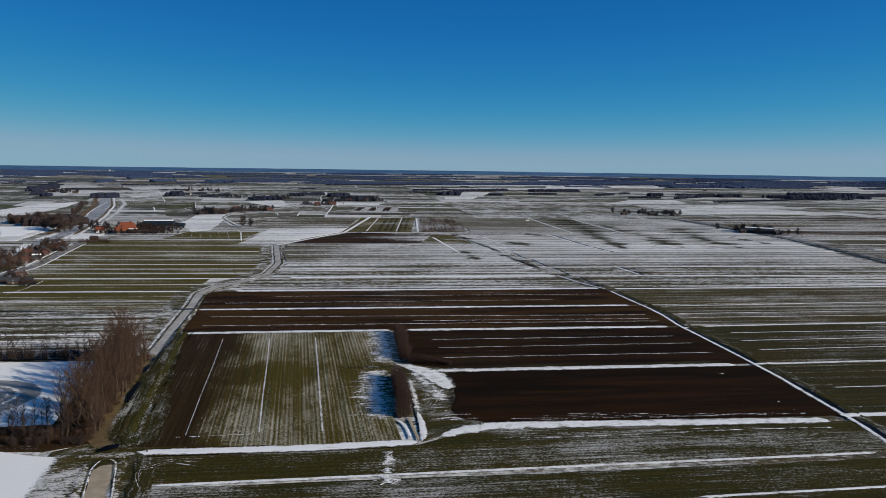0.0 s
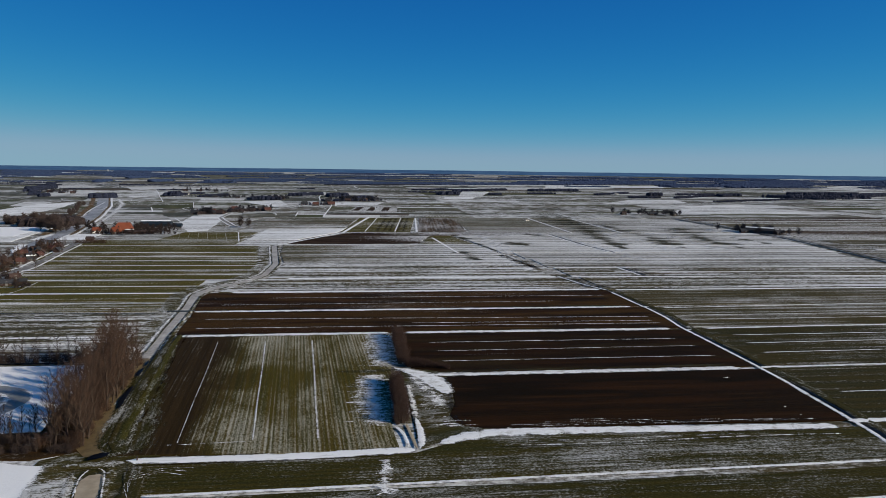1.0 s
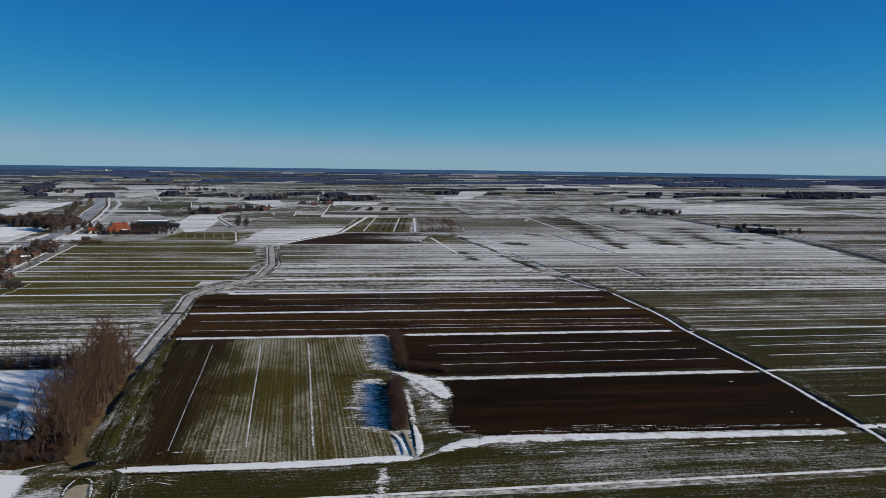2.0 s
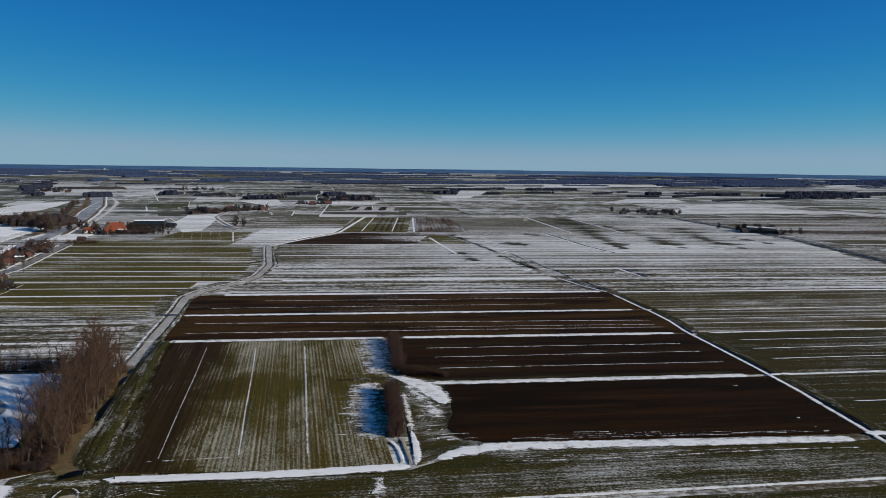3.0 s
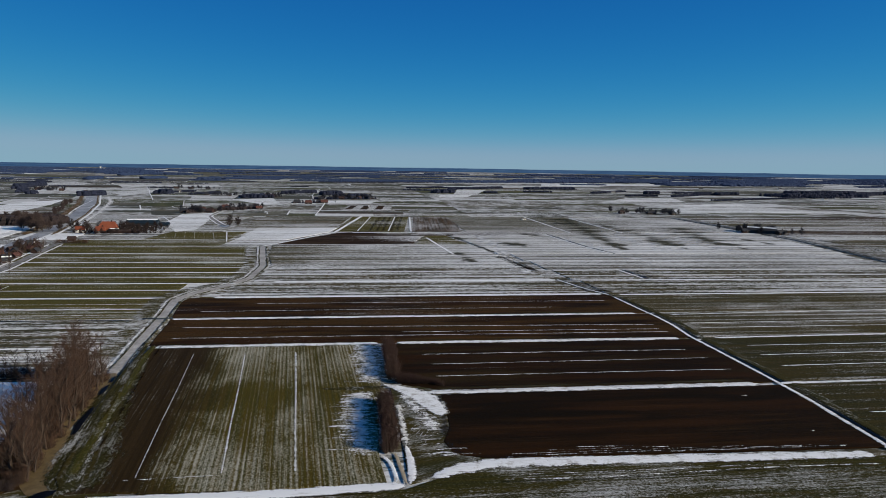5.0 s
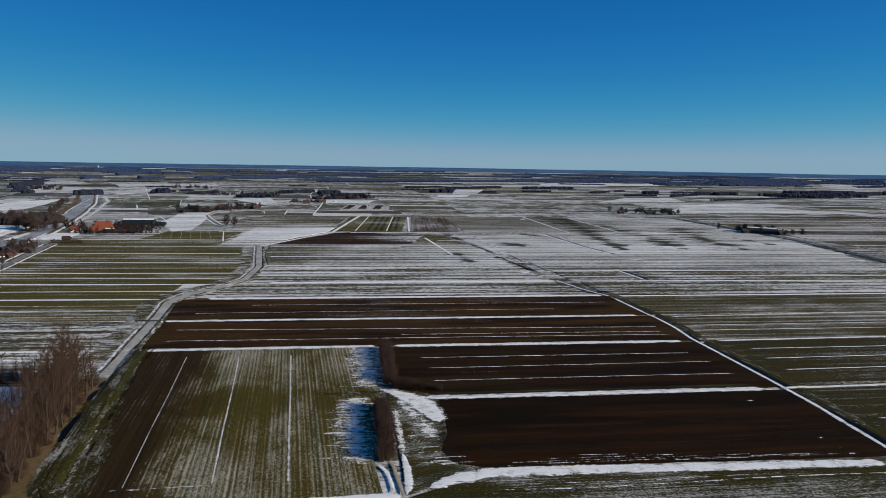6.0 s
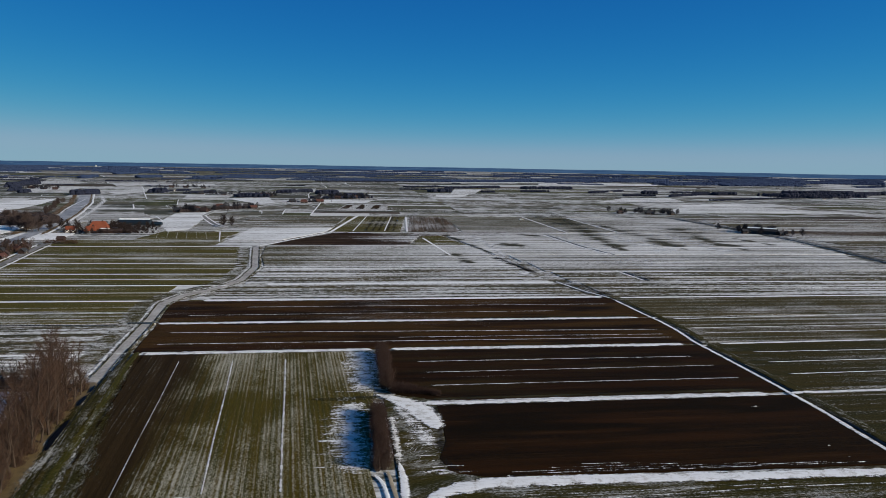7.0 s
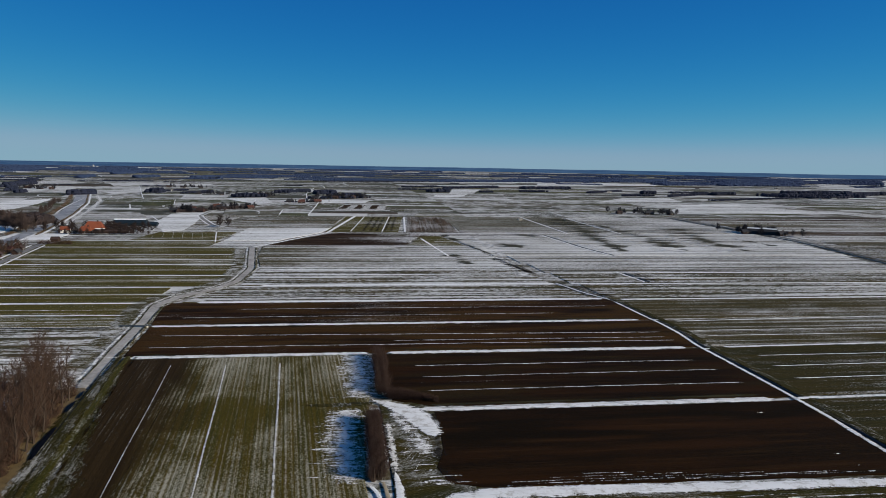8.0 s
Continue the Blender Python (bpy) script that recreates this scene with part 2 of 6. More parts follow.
def far_material(name, snow, tone, seed=0, contrast=0.17):
    """A parcel far off: grass or soil with snow in streaks along its strips and in wind-blown patches, of its own chance in every parcel."""
    n = Nodes(name, 0.95, 0.05)
    n.place = n.t.nodes.new("ShaderNodeTexCoord").outputs["Object"]
    luck = n.chance()
    sh = (seed * 91.0, seed * 57.0, 0)
    strips = n.noise(n.scaled(1 / 420, 1 / 13, 1, 0, sh), 1.0, 4.0, 0.7)
    beds = n.noise(n.scaled(1 / 260, 1 / 46, 1, 0, sh), 1.0, 3.0, 0.6)
    drift = n.noise(n.scaled(1 / 150, 1 / 95, 1, 24, sh), 1.0, 6.0, 0.68, 0.6)
    speck = n.noise(n.scaled(1 / 14, 1 / 9, 1, 0, sh), 1.0, 3.0, 0.75)
    mottle = n.noise(n.scaled(1 / 16, 1 / 62, 1, 0, sh), 1.0, 3.0, 0.72)
    v = n.math("MULTIPLY_ADD", strips, 0.18, n.math("MULTIPLY_ADD", beds, 0.10, n.math("MULTIPLY_ADD", drift, 0.32, n.math("MULTIPLY_ADD", mottle, 0.34, n.math("MULTIPLY", speck, 0.06)))))
    v = n.math("ADD", v, n.math("MULTIPLY_ADD", luck, 0.12, -0.06))
    edge = 0.525 + 0.050 * math.log((1 - snow) / snow)
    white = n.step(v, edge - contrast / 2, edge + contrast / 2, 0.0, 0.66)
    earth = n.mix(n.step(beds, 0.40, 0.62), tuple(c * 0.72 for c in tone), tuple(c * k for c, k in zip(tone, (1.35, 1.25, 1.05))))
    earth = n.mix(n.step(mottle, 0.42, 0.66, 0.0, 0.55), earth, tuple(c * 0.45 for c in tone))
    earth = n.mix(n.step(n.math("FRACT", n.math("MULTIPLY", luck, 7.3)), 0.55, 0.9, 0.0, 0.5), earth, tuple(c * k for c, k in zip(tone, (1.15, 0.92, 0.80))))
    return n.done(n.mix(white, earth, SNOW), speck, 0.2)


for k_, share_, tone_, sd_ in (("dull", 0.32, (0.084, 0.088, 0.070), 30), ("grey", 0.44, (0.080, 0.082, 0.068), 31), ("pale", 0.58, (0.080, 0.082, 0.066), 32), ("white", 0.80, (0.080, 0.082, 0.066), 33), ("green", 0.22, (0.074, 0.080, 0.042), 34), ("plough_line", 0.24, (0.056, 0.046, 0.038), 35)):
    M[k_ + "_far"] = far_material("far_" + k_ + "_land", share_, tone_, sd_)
M["blown"] = field_material("wind_blown_snow_meadow", 0.71, (0.046, 0.047, 0.027), seed=36, row=3.2, patch=46, contrast=0.34, cover=0.90, mid=1, beds=13.0, fade=(575, 760, 0.12))
M["plough_brown"] = field_material("brown_soil_with_a_snowy_end", 0.05, (0.030, 0.022, 0.014), soil=0.75, seed=37, row=3.0, cover=0.72, mid=1, thin=-0.13)
M["pale_west"] = field_material("meadow_white_at_one_end", 0.40, (0.044, 0.045, 0.024), seed=38, row=2.2, patch=40, contrast=0.22, cover=0.84, mid=1, beds=12.0, thin=-0.06)
M["meadow"] = field_material("dark_green_meadow", 0.20, (0.038, 0.0365, 0.022), seed=28, row=1.3, contrast=0.15, cover=0.60, run=190, beds=6.5)
M["ground"] = field_material("polder_ground", 0.35, DRAB, seed=12, row=5.0, patch=120, contrast=0.14, mid=1)


def snow_material(name, dirt=0.35, ragged=1.0, thick=1.0, tone=SNOW):
    """Snow lying in a strip: its borders fray out over the land beside it."""
    n = Nodes(name, 0.85, 0.1)
    a = n.noise(n.place, 0.35, 4.0, 0.6)
    b = n.noise(n.place, 1.7, 5.0, 0.75)
    v = n.math("MULTIPLY_ADD", b, 0.5, n.math("MULTIPLY", a, 0.5))
    col = n.mix(n.step(v, 0.34, 0.34 + dirt * 0.6), (0.38, 0.37, 0.35), tone)
    c = n.noise(n.scaled(0.16, 1.7), 1.0, 6.0, 0.72)
    col = n.mix(n.step(c, 0.30, 0.46, 0.5, 0.0), col, (0.20, 0.19, 0.17))
    inner = n.math("MULTIPLY", n.math("SUBTRACT", 1.0, n.across()), thick)
    white = n.step(n.math("MULTIPLY_ADD", n.math("MULTIPLY_ADD", c, 0.6, n.math("MULTIPLY_ADD", b, 0.5, n.math("MULTIPLY_ADD", a, 0.35, -0.725))), 1.9 * ragged, inner), 0.16, 0.42)
    return n.done(col, v, 0.12, None, white)


def swept_material(name, green, wide=4.5, amount=0.72, soft=0.75):
    """Grass laid bare by the wind, fraying in streaks into the snow beside it."""
    n = Nodes(name, 0.95, 0.05)
    a = n.noise(n.scaled(1 / (70 if wide < 6 else 60), 1 / wide), 1.0, 5.0, 0.65)
    b = n.noise(n.scaled(1 / 9, 1 / 5), 1.0, 4.0, 0.65)
    inner = n.math("SUBTRACT", 1.0, n.across())
    bare = n.step(n.math("MULTIPLY_ADD", n.math("MULTIPLY_ADD", a, 0.8, n.math("MULTIPLY_ADD", b, 0.12, -0.48)), 4.2 if wide < 6 else 6.5, inner), 0.35, 0.35 + soft, 0.0, amount)
    return n.done(n.mix(n.step(b, 0.35, 0.65), tuple(x * 0.6 for x in green), green), b, 0.1, None, bare)


def grain_material(name, dark, light, scale=3.0, rough=0.85, height=0.02, per=None):
    n = Nodes(name, rough, 0.3)
    v = n.math("MULTIPLY_ADD", n.noise(n.place, scale, 5.0, 0.65), 0.6, n.math("MULTIPLY", n.noise(n.place, scale * 0.12, 3.0), 0.4))
    v = n.step(v, 0.32, 0.66)
    if per == "island":
        v = n.math("MULTIPLY_ADD", v, 0.4, n.math("MULTIPLY", n.island(), 0.6))
    if per == "object":
        v = n.math("MULTIPLY_ADD", v, 0.5, n.math("MULTIPLY", n.chance(), 0.5))
    return n.done(n.mix(v, dark, light), v, height)


M["snow"] = snow_material("drifted_snow", 0.3)
M["snow_clean"] = snow_material("smooth_snow", 0.1, 0.8)
M["snow_line"] = snow_material("snow_in_a_ditch", 0.2, 0.45)
M["snow_thin"] = snow_material("thin_snow_in_a_drain", 0.5, 1.2, 0.72)
M["drain"] = snow_material("broken_snow_in_a_drain", 0.7, 1.2, 0.62)
M["trail"] = snow_material("thin_snow_trail", 0.5, 1.7, 0.35)
M["swept"] = swept_material("wind_swept_grass", (0.056, 0.053, 0.028))
M["swept_wide"] = swept_material("grass_swept_bare_in_streaks", (0.050, 0.049, 0.030), 13.0, 0.80, 0.6)
M["blown_band"] = swept_material("snow_blown_in_streaks", SNOW, 9.0, 0.85, 1.2)
M["furrow"] = swept_material("dark_furrow_soil", (0.020, 0.017, 0.015))
M["earth"] = swept_material("dark_bare_earth", (0.014, 0.0085, 0.005))
M["reed"] = field_material("dry_reed_bank", 0.18, (0.078, 0.056, 0.040), seed=21, row=1.5, patch=10, cover=0.5, run=12, fray=True)
M["verge"] = field_material("grassy_verge", 0.19, (0.025, 0.0255, 0.0115), turn=98.0, seed=14, row=0.7, patch=7, cover=0.42, fray=True, run=14)
M["hedge_line"] = swept_material("dark_reedy_ditch", (0.022, 0.021, 0.020))
M["verge_snowy"] = field_material("snow_sprinkled_border", 0.15, (0.022, 0.022, 0.0095), turn=98.0, seed=41, row=0.7, patch=9, cover=0.36, contrast=0.2, fray=True, run=9)
M["grass_fray"] = field_material("green_verge_grass", 0.14, (0.034, 0.036, 0.012), turn=98.0, seed=42, row=0.6, patch=6, cover=0.4, contrast=0.16, fray=True, run=10)
M["lee"] = snow_material("snow_in_the_lee", 0.5, 1.6, 0.55)
M["bank"] = field_material("rough_bank", 0.34, (0.036, 0.036, 0.017), seed=13, row=0.8, patch=8, cover=0.65, fray=True, run=8)
M["lee_shade"] = snow_material("streaky_snow_in_the_shade", 0.6, 1.9, 0.5)
# brown ice of the tree-lined reach, darkened in colour for the shade there
M["ice_brown_shaded"] = grain_material("brown_canal_ice_shaded", (0.080, 0.055, 0.023), (0.15, 0.108, 0.050), 0.5, 0.6)
M["ice_tan"] = grain_material("tan_canal_ice", (0.25, 0.205, 0.14), (0.38, 0.325, 0.24), 0.5, 0.6)
M["ice_pond"] = grain_material("grey_blue_pond_ice", (0.10, 0.11, 0.115), (0.24, 0.25, 0.255), 0.35, 0.6)
M["ice_grey"] = grain_material("snowy_canal_ice", (0.20, 0.19, 0.178), (0.42, 0.405, 0.38), 0.6, 0.7)
M["ice_blue"] = grain_material("blue_canal_ice", (0.09, 0.105, 0.13), (0.34, 0.352, 0.372), 0.16, 0.75)
M["water"] = grain_material("dark_open_water", (0.002, 0.003, 0.006), (0.004, 0.006, 0.011), 0.3, 0.35)
M["water"].node_tree.nodes["Principled BSDF"].inputs["Specular IOR Level"].default_value = 0.015
M["bark"] = grain_material("alder_bark", (0.024, 0.016, 0.011), (0.062, 0.043, 0.031), 6.0)
M["twig"] = grain_material("russet_twigs", (0.021, 0.0113, 0.0066), (0.083, 0.0425, 0.0240), 0.5, per="island")
M["twig_dark"] = grain_material("dark_twigs", (0.012, 0.008, 0.0075), (0.040, 0.026, 0.023), 0.5, per="island")
M["twig_hedge"] = grain_material("hedge_twigs", (0.014, 0.0066, 0.0048), (0.046, 0.020, 0.014), 0.5, per="island")
M["twig_mauve"] = grain_material("mauve_brown_twigs", (0.022, 0.015, 0.0135), (0.085, 0.060, 0.052), 0.5, per="island")
M["twig_far"] = grain_material("far_bare_twigs", (0.010, 0.0115, 0.018), (0.027, 0.027, 0.035), 0.2, per="island")
# bare wood with the navy cast of distant air painted into its colour
M["wood_far"] = grain_material("far_bare_woodland_tinted", (0.0075, 0.011, 0.025), (0.014, 0.019, 0.041), 0.05, per="island")
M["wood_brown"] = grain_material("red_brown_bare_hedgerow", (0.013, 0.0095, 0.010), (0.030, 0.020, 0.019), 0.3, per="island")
# farthest woods: lighter and bluer, a stronger hazy tint painted in
M["wood_hazy_tint"] = grain_material("far_woodland_hazy_tint", (0.016, 0.031, 0.076), (0.027, 0.047, 0.101), 0.05, per="island")
M["brick"] = grain_material("dark_red_brick", (0.022, 0.012, 0.0095), (0.052, 0.029, 0.023), 2.0, per="object")
M["render"] = grain_material("pale_wall_render", (0.45, 0.43, 0.40), (0.68, 0.66, 0.62), 1.0)
M["tile_red"] = grain_material("orange_clay_tiles", (0.115, 0.029, 0.014), (0.20, 0.056, 0.026), 1.5, per="object")
M["tile_dull"] = grain_material("dull_red_tiles", (0.046, 0.020, 0.016), (0.085, 0.035, 0.027), 1.5, per="object")
M["tile_brown"] = grain_material("brown_roof_tiles", (0.028, 0.018, 0.016), (0.060, 0.036, 0.029), 1.5, per="object")
M["tile_dark"] = grain_material("dark_grey_roof_tiles", (0.012, 0.0135, 0.017), (0.034, 0.035, 0.040), 1.5, per="object")
M["sheet_green"] = grain_material("dark_green_sheet_cladding", (0.005, 0.011, 0.017), (0.011, 0.020, 0.028), 0.8, 0.5)
M["glass"] = grain_material("dark_window_glass", (0.02, 0.025, 0.03), (0.05, 0.06, 0.07), 0.8, 0.15)
M["frame_paint"] = grain_material("dull_frame_paint", (0.10, 0.095, 0.09), (0.20, 0.195, 0.185), 1.0, 0.5, per="object")
M["white_paint"] = grain_material("white_paint", (0.40, 0.40, 0.38), (0.56, 0.56, 0.54), 1.0, 0.5)
M["asphalt"] = grain_material("frosty_asphalt", (0.085, 0.085, 0.083), (0.22, 0.217, 0.21), 0.5)
# skyline woods glow by themselves, the blue of distant air painted in
n_ = Nodes("distant_woods_hazy_glow", 1.0, 0.0)
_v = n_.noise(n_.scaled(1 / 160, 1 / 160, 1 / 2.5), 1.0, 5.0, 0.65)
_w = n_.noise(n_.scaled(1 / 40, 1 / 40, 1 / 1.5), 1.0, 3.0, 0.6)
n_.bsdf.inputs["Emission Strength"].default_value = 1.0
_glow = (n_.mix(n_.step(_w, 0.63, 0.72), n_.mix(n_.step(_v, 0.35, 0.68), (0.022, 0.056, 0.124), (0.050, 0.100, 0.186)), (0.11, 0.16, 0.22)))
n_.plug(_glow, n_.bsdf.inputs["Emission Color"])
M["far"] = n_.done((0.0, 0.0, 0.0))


# ---- building helpers ----
def part(name, bm, material, parent=None, label="", smooth=False):
    me = bpy.data.meshes.new(name)
    bm.to_mesh(me)
    bm.free()
    return link_mesh(name, me, material, parent, label, smooth)


def link_mesh(name, me, material, parent=None, label="", smooth=False):
    if not me.materials:
        me.materials.append(material)
    if smooth:
        me.shade_smooth()
    ob = new(name, me)
    if parent is not None:
        ob.parent = parent
    if label:
        ob["label"] = label
    return ob


def mesh_of(name, verts, faces):
    me = bpy.data.meshes.new(name)
    me.from_pydata([tuple(v) for v in verts], [], [tuple(int(i) for i in f) for f in faces])
    me.update()
    return me


def lift(x, y):
    """Height of the land: flat polder, rising a little towards the skyline."""
    r = math.hypot(x, y)
    s = max(0.0, min(1.0, (r - 3000) / 1850))
    return 34.0 * s * s


def rnd(a, b):
    return random.uniform(a, b)


def centred(name, verts, faces, material, smooth=False):
    """A mesh object whose origin lies at the middle of its base."""
    v = np.array(verts, float)
    c = np.array([(v[:, 0].min() + v[:, 0].max()) / 2, (v[:, 1].min() + v[:, 1].max()) / 2, v[:, 2].min()])
    ob = link_mesh(name, mesh_of(name, v - c, faces), material, smooth=smooth)
    ob.location = c
    return ob


FIELDS = []


def field(corners, material, label, z=0.16, name="field", wobble=0.5):
    """A parcel of land: a low slab with sloping, slightly uneven borders."""
    pts = []
    for (x0, y0), (x1, y1) in zip(corners, corners[1:] + corners[:1]):
        k = max(2, min(24, int(math.hypot(x1 - x0, y1 - y0) / 6)))
        for i in range(k):
            a = i / k
            w = wobble if i else wobble * 0.3
            pts.append((x0 + (x1 - x0) * a + w * (noise.noise((x0 + i * 1.7, y0, 3.1))), y0 + (y1 - y0) * a + w * noise.noise((x1, y1 + i * 1.9, 7.7))))
    cx, cy = sum(p[0] for p in pts) / len(pts), sum(p[1] for p in pts) / len(pts)
    FIELDS.append(1)
    z = z + 0.005 * (len(FIELDS) % 7)
    top, low = [], []
    for x, y in pts:
        d = math.hypot(x - cx, y - cy) or 1
        h = lift(x, y)
        top.append((x - (x - cx) / d * 0.5, y - (y - cy) / d * 0.5, z + h))
        low.append((x, y, -0.12 + h))
    k = len(pts)
    faces = [tuple(range(k))] + [((i + 1) % k, i, k + i, k + (i + 1) % k) for i in range(k)]
    ob = centred(name, top + low, faces, M[material])
    return tagged(ob, label, "field", "", "structure")


def ribbon(name, pts, width, material, label, category, z=0.2, crown=0.1, ragged=0.35, step=2.0, ends=0.5):
    """A strip along a line: snow-filled ditch, frozen water, track. Its edges are uneven and its middle slightly raised or sunk."""
    line, wid = [], []
    if name.startswith("snow"):
        ragged *= 0.38
    w = width if isinstance(width, (list, tuple)) else [width] * len(pts)
    for i in range(len(pts) - 1):
        (x0, y0), (x1, y1) = pts[i], pts[i + 1]
        k = max(1, min(110, int(math.hypot(x1 - x0, y1 - y0) / step)))
        for j in range(k + (i == len(pts) - 2)):
            a = j / k
            line.append(Vector((x0 + (x1 - x0) * a, y0 + (y1 - y0) * a, 0)))
            wid.append(w[i] + (w[i + 1] - w[i]) * a)
    if len(pts) > 2:
        for _ in range(3):
            line = [line[0]] + [(line[i - 1] + line[i] * 2 + line[i + 1]) / 4 for i in range(1, len(line) - 1)] + [line[-1]]
    verts, faces, far_out = [], [], []
    n = len(line)
    for i, p in enumerate(line):
        d = (line[min(i + 1, n - 1)] - line[max(i - 1, 0)]).normalized()
        s = Vector((-d.y, d.x, 0))
        half = wid[i] / 2 * (ends if i in (0, n - 1) else 1.0)
        for a, h in ((-1.0, -0.05), (-0.62, 0.0), (0.0, crown), (0.62, 0.0), (1.0, -0.05)):
            far_out.append(1.0 if i in (0, n - 1) else abs(a))
            e = 1 + ragged * noise.noise((p.x * 0.23 + a * 31, p.y * 0.23, a * 5)) + 0.5 * ragged * noise.noise((p.x * 0.9 + a * 11, p.y * 0.9, 2.0))
            q = p + s * (half * a * (e if abs(a) > 0.1 else 1))
            verts.append((q.x, q.y, z + h + lift(q.x, q.y)))
        if i:
            b = (i - 1) * 5
            faces += [(b + j, b + 5 + j, b + 6 + j, b + 1 + j)[::-1] for j in range(4)]
    ob = centred(name, verts, faces, M[material], True)
    ob.data.attributes.new("across", "FLOAT", "POINT").data.foreach_set("value", far_out)
    return tagged(ob, label, category, "", "structure")


def tube(verts, faces, a, b, ra, rb, sides=5):
    """Adds a tapered limb from a to b."""
    d = (b - a).normalized()
    u = d.cross(Vector((0.3, 0.9, 0.2))).normalized()
    v = d.cross(u)
    k = len(verts)
    for p, r in ((a, ra), (b, rb)):
        for i in range(sides):
            t = 2 * math.pi * i / sides
            verts.append(p + u * (r * math.cos(t)) + v * (r * math.sin(t)))
    for i in range(sides):
        j = (i + 1) % sides
        faces.append((k + i, k + j, k + sides + j, k + sides + i))
    faces.append(tuple(k + sides + i for i in range(sides)))


def sliver(verts, faces, a, d, length, width):
    """Adds one thin twig."""
    s = d.cross(Vector((rnd(-1, 1), rnd(-1, 1), rnd(-1, 1)))).normalized() * width
    k = len(verts)
    verts += [a - s, a + s, a + d * length]
    faces.append((k, k + 1, k + 2))


def tree_meshes(seed, height, spread, limbs, twigs, width, low=0.22, upright=0.75):
    """Trunk with limbs, and the crown of bare twigs, of one leafless tree."""
    random.seed(seed)
    tv, tf, cv, cf = [], [], [], []
    r = height * 0.016
    p, spine = Vector((0, 0, -0.2)), []
    for i in range(5):
        q = Vector((rnd(-0.03, 0.03) * height, rnd(-0.03, 0.03) * height, height * 0.92 * (i + 1) / 5))
        tube(tv, tf, p, q, r * (1 - i * 0.19), r * (0.81 - i * 0.185), 6)
        spine.append((p.copy(), q.copy()))
        p = q
    tips = []
    for i in range(limbs):
        f = low + (0.95 - low) * (i + rnd(0, 1)) / limbs
        k = min(4, int(f * 5))
        a = spine[k][0].lerp(spine[k][1], f * 5 - k)
        t = rnd(0, 2 * math.pi)
        reach = spread * (1.15 - 0.75 * f) * rnd(0.7, 1.15)
        b = a + Vector((math.cos(t) * reach, math.sin(t) * reach, reach * upright * rnd(0.8, 1.8)))
        mid = a.lerp(b, 0.5) + Vector((0, 0, -0.06 * reach))
        tube(tv, tf, a, mid, r * 0.42 * (1.1 - f), r * 0.28 * (1.1 - f), 4)
        tube(tv, tf, mid, b, r * 0.28 * (1.1 - f), r * 0.10, 4)
        tips.append((a, mid, b, reach))
    for i in range(twigs):
        a, mid, b, reach = random.choice(tips)
        f = rnd(0.15, 1.0)
        s = a.lerp(mid, f * 2) if f < 0.5 else mid.lerp(b, f * 2 - 1)
        d = ((b - a).normalized() + Vector((rnd(-1, 1), rnd(-1, 1), rnd(-0.35, 1.3)))).normalized()
        ln = reach * rnd(0.25, 0.75)
        s = s + Vector((rnd(-1, 1), rnd(-1, 1), rnd(-1, 1))) * reach * 0.13
        sliver(cv, cf, s, d, ln, width * rnd(0.6, 1.3))
    return mesh_of("trunk", tv, tf), mesh_of("crown", cv, cf)


def shrub_meshes(seed, height, spread, stems, twigs, width):
    """A many-stemmed shrub: stems from the ground, thick with twigs."""
    random.seed(seed)
    tv, tf, cv, cf = [], [], [], []
    st = []
    for i in range(stems):
        t, q = rnd(0, 6.283), rnd(0.1, 1.0)
        a = Vector((math.cos(t) * q * spread * 0.35, math.sin(t) * q * spread * 0.35, -0.1))
        b = Vector((math.cos(t) * q * spread, math.sin(t) * q * spread, height * rnd(0.7, 1.0) * (1.1 - 0.3 * q)))
        tube(tv, tf, a, b, 0.07, 0.02, 4)
        st.append((a, b))
    for i in range(twigs):
        a, b = random.choice(st)
        f = rnd(0.05, 1.0)
        s = a.lerp(b, f) + Vector((rnd(-1, 1), rnd(-1, 1), rnd(-0.5, 0.5))) * spread * 0.35
        s.z = max(s.z, 0.0)
        d = Vector((rnd(-1, 1), rnd(-1, 1), rnd(0.1, 1.6))).normalized()
        sliver(cv, cf, s, d, height * rnd(0.10, 0.28), width * rnd(0.6, 1.4))
    return mesh_of("stem", tv, tf), mesh_of("crown", cv, cf)


TINTED = {}


def tinted(me, material):
    """The mesh in that material: alike plants of one colour share it."""
    key = (me.name, material)
    if key not in TINTED:
        TINTED[key] = me.copy()
        TINTED[key].materials.clear()
        TINTED[key].materials.append(M[material])
    return TINTED[key]


def plant(name, meshes, names, bark, twig, label, category, at, size=1.0, turn=0.0, group=""):
    """One tree or shrub: an empty at its foot, with its wood and its twigs as parts."""
    base = new(name)
    base.empty_display_size = 0.5
    link_mesh(names[0], tinted(meshes[0], bark), M[bark], base)
    link_mesh(names[1], tinted(meshes[1], twig), M[twig], base)
    x, y = at
    base.matrix_basis = pose(x, y, lift(x, y) + 0.05, 0, 0, turn) @ Matrix.Scale(size, 4)
    return tagged(base, label, category, group)


def growth(name, meshes, spots, twig, label, category):
    """Many small bare shrubs grown into one: spots are x, y, size and turn of each."""
    verts, faces = [], []
    for x, y, size, turn in spots:
        stem, crown = random.choice(meshes)
        m = pose(x, y, lift(x, y) + 0.05, 0, 0, turn) @ Matrix.Scale(size, 4)
        for me in (stem, crown):
            k = len(verts)
            verts += [m @ v.co for v in me.vertices]
            faces += [tuple(k + i for i in p.vertices) for p in me.polygons]
    ob = centred(name, verts, faces, M[twig])
    return tagged(ob, label, category, "", "stuff")


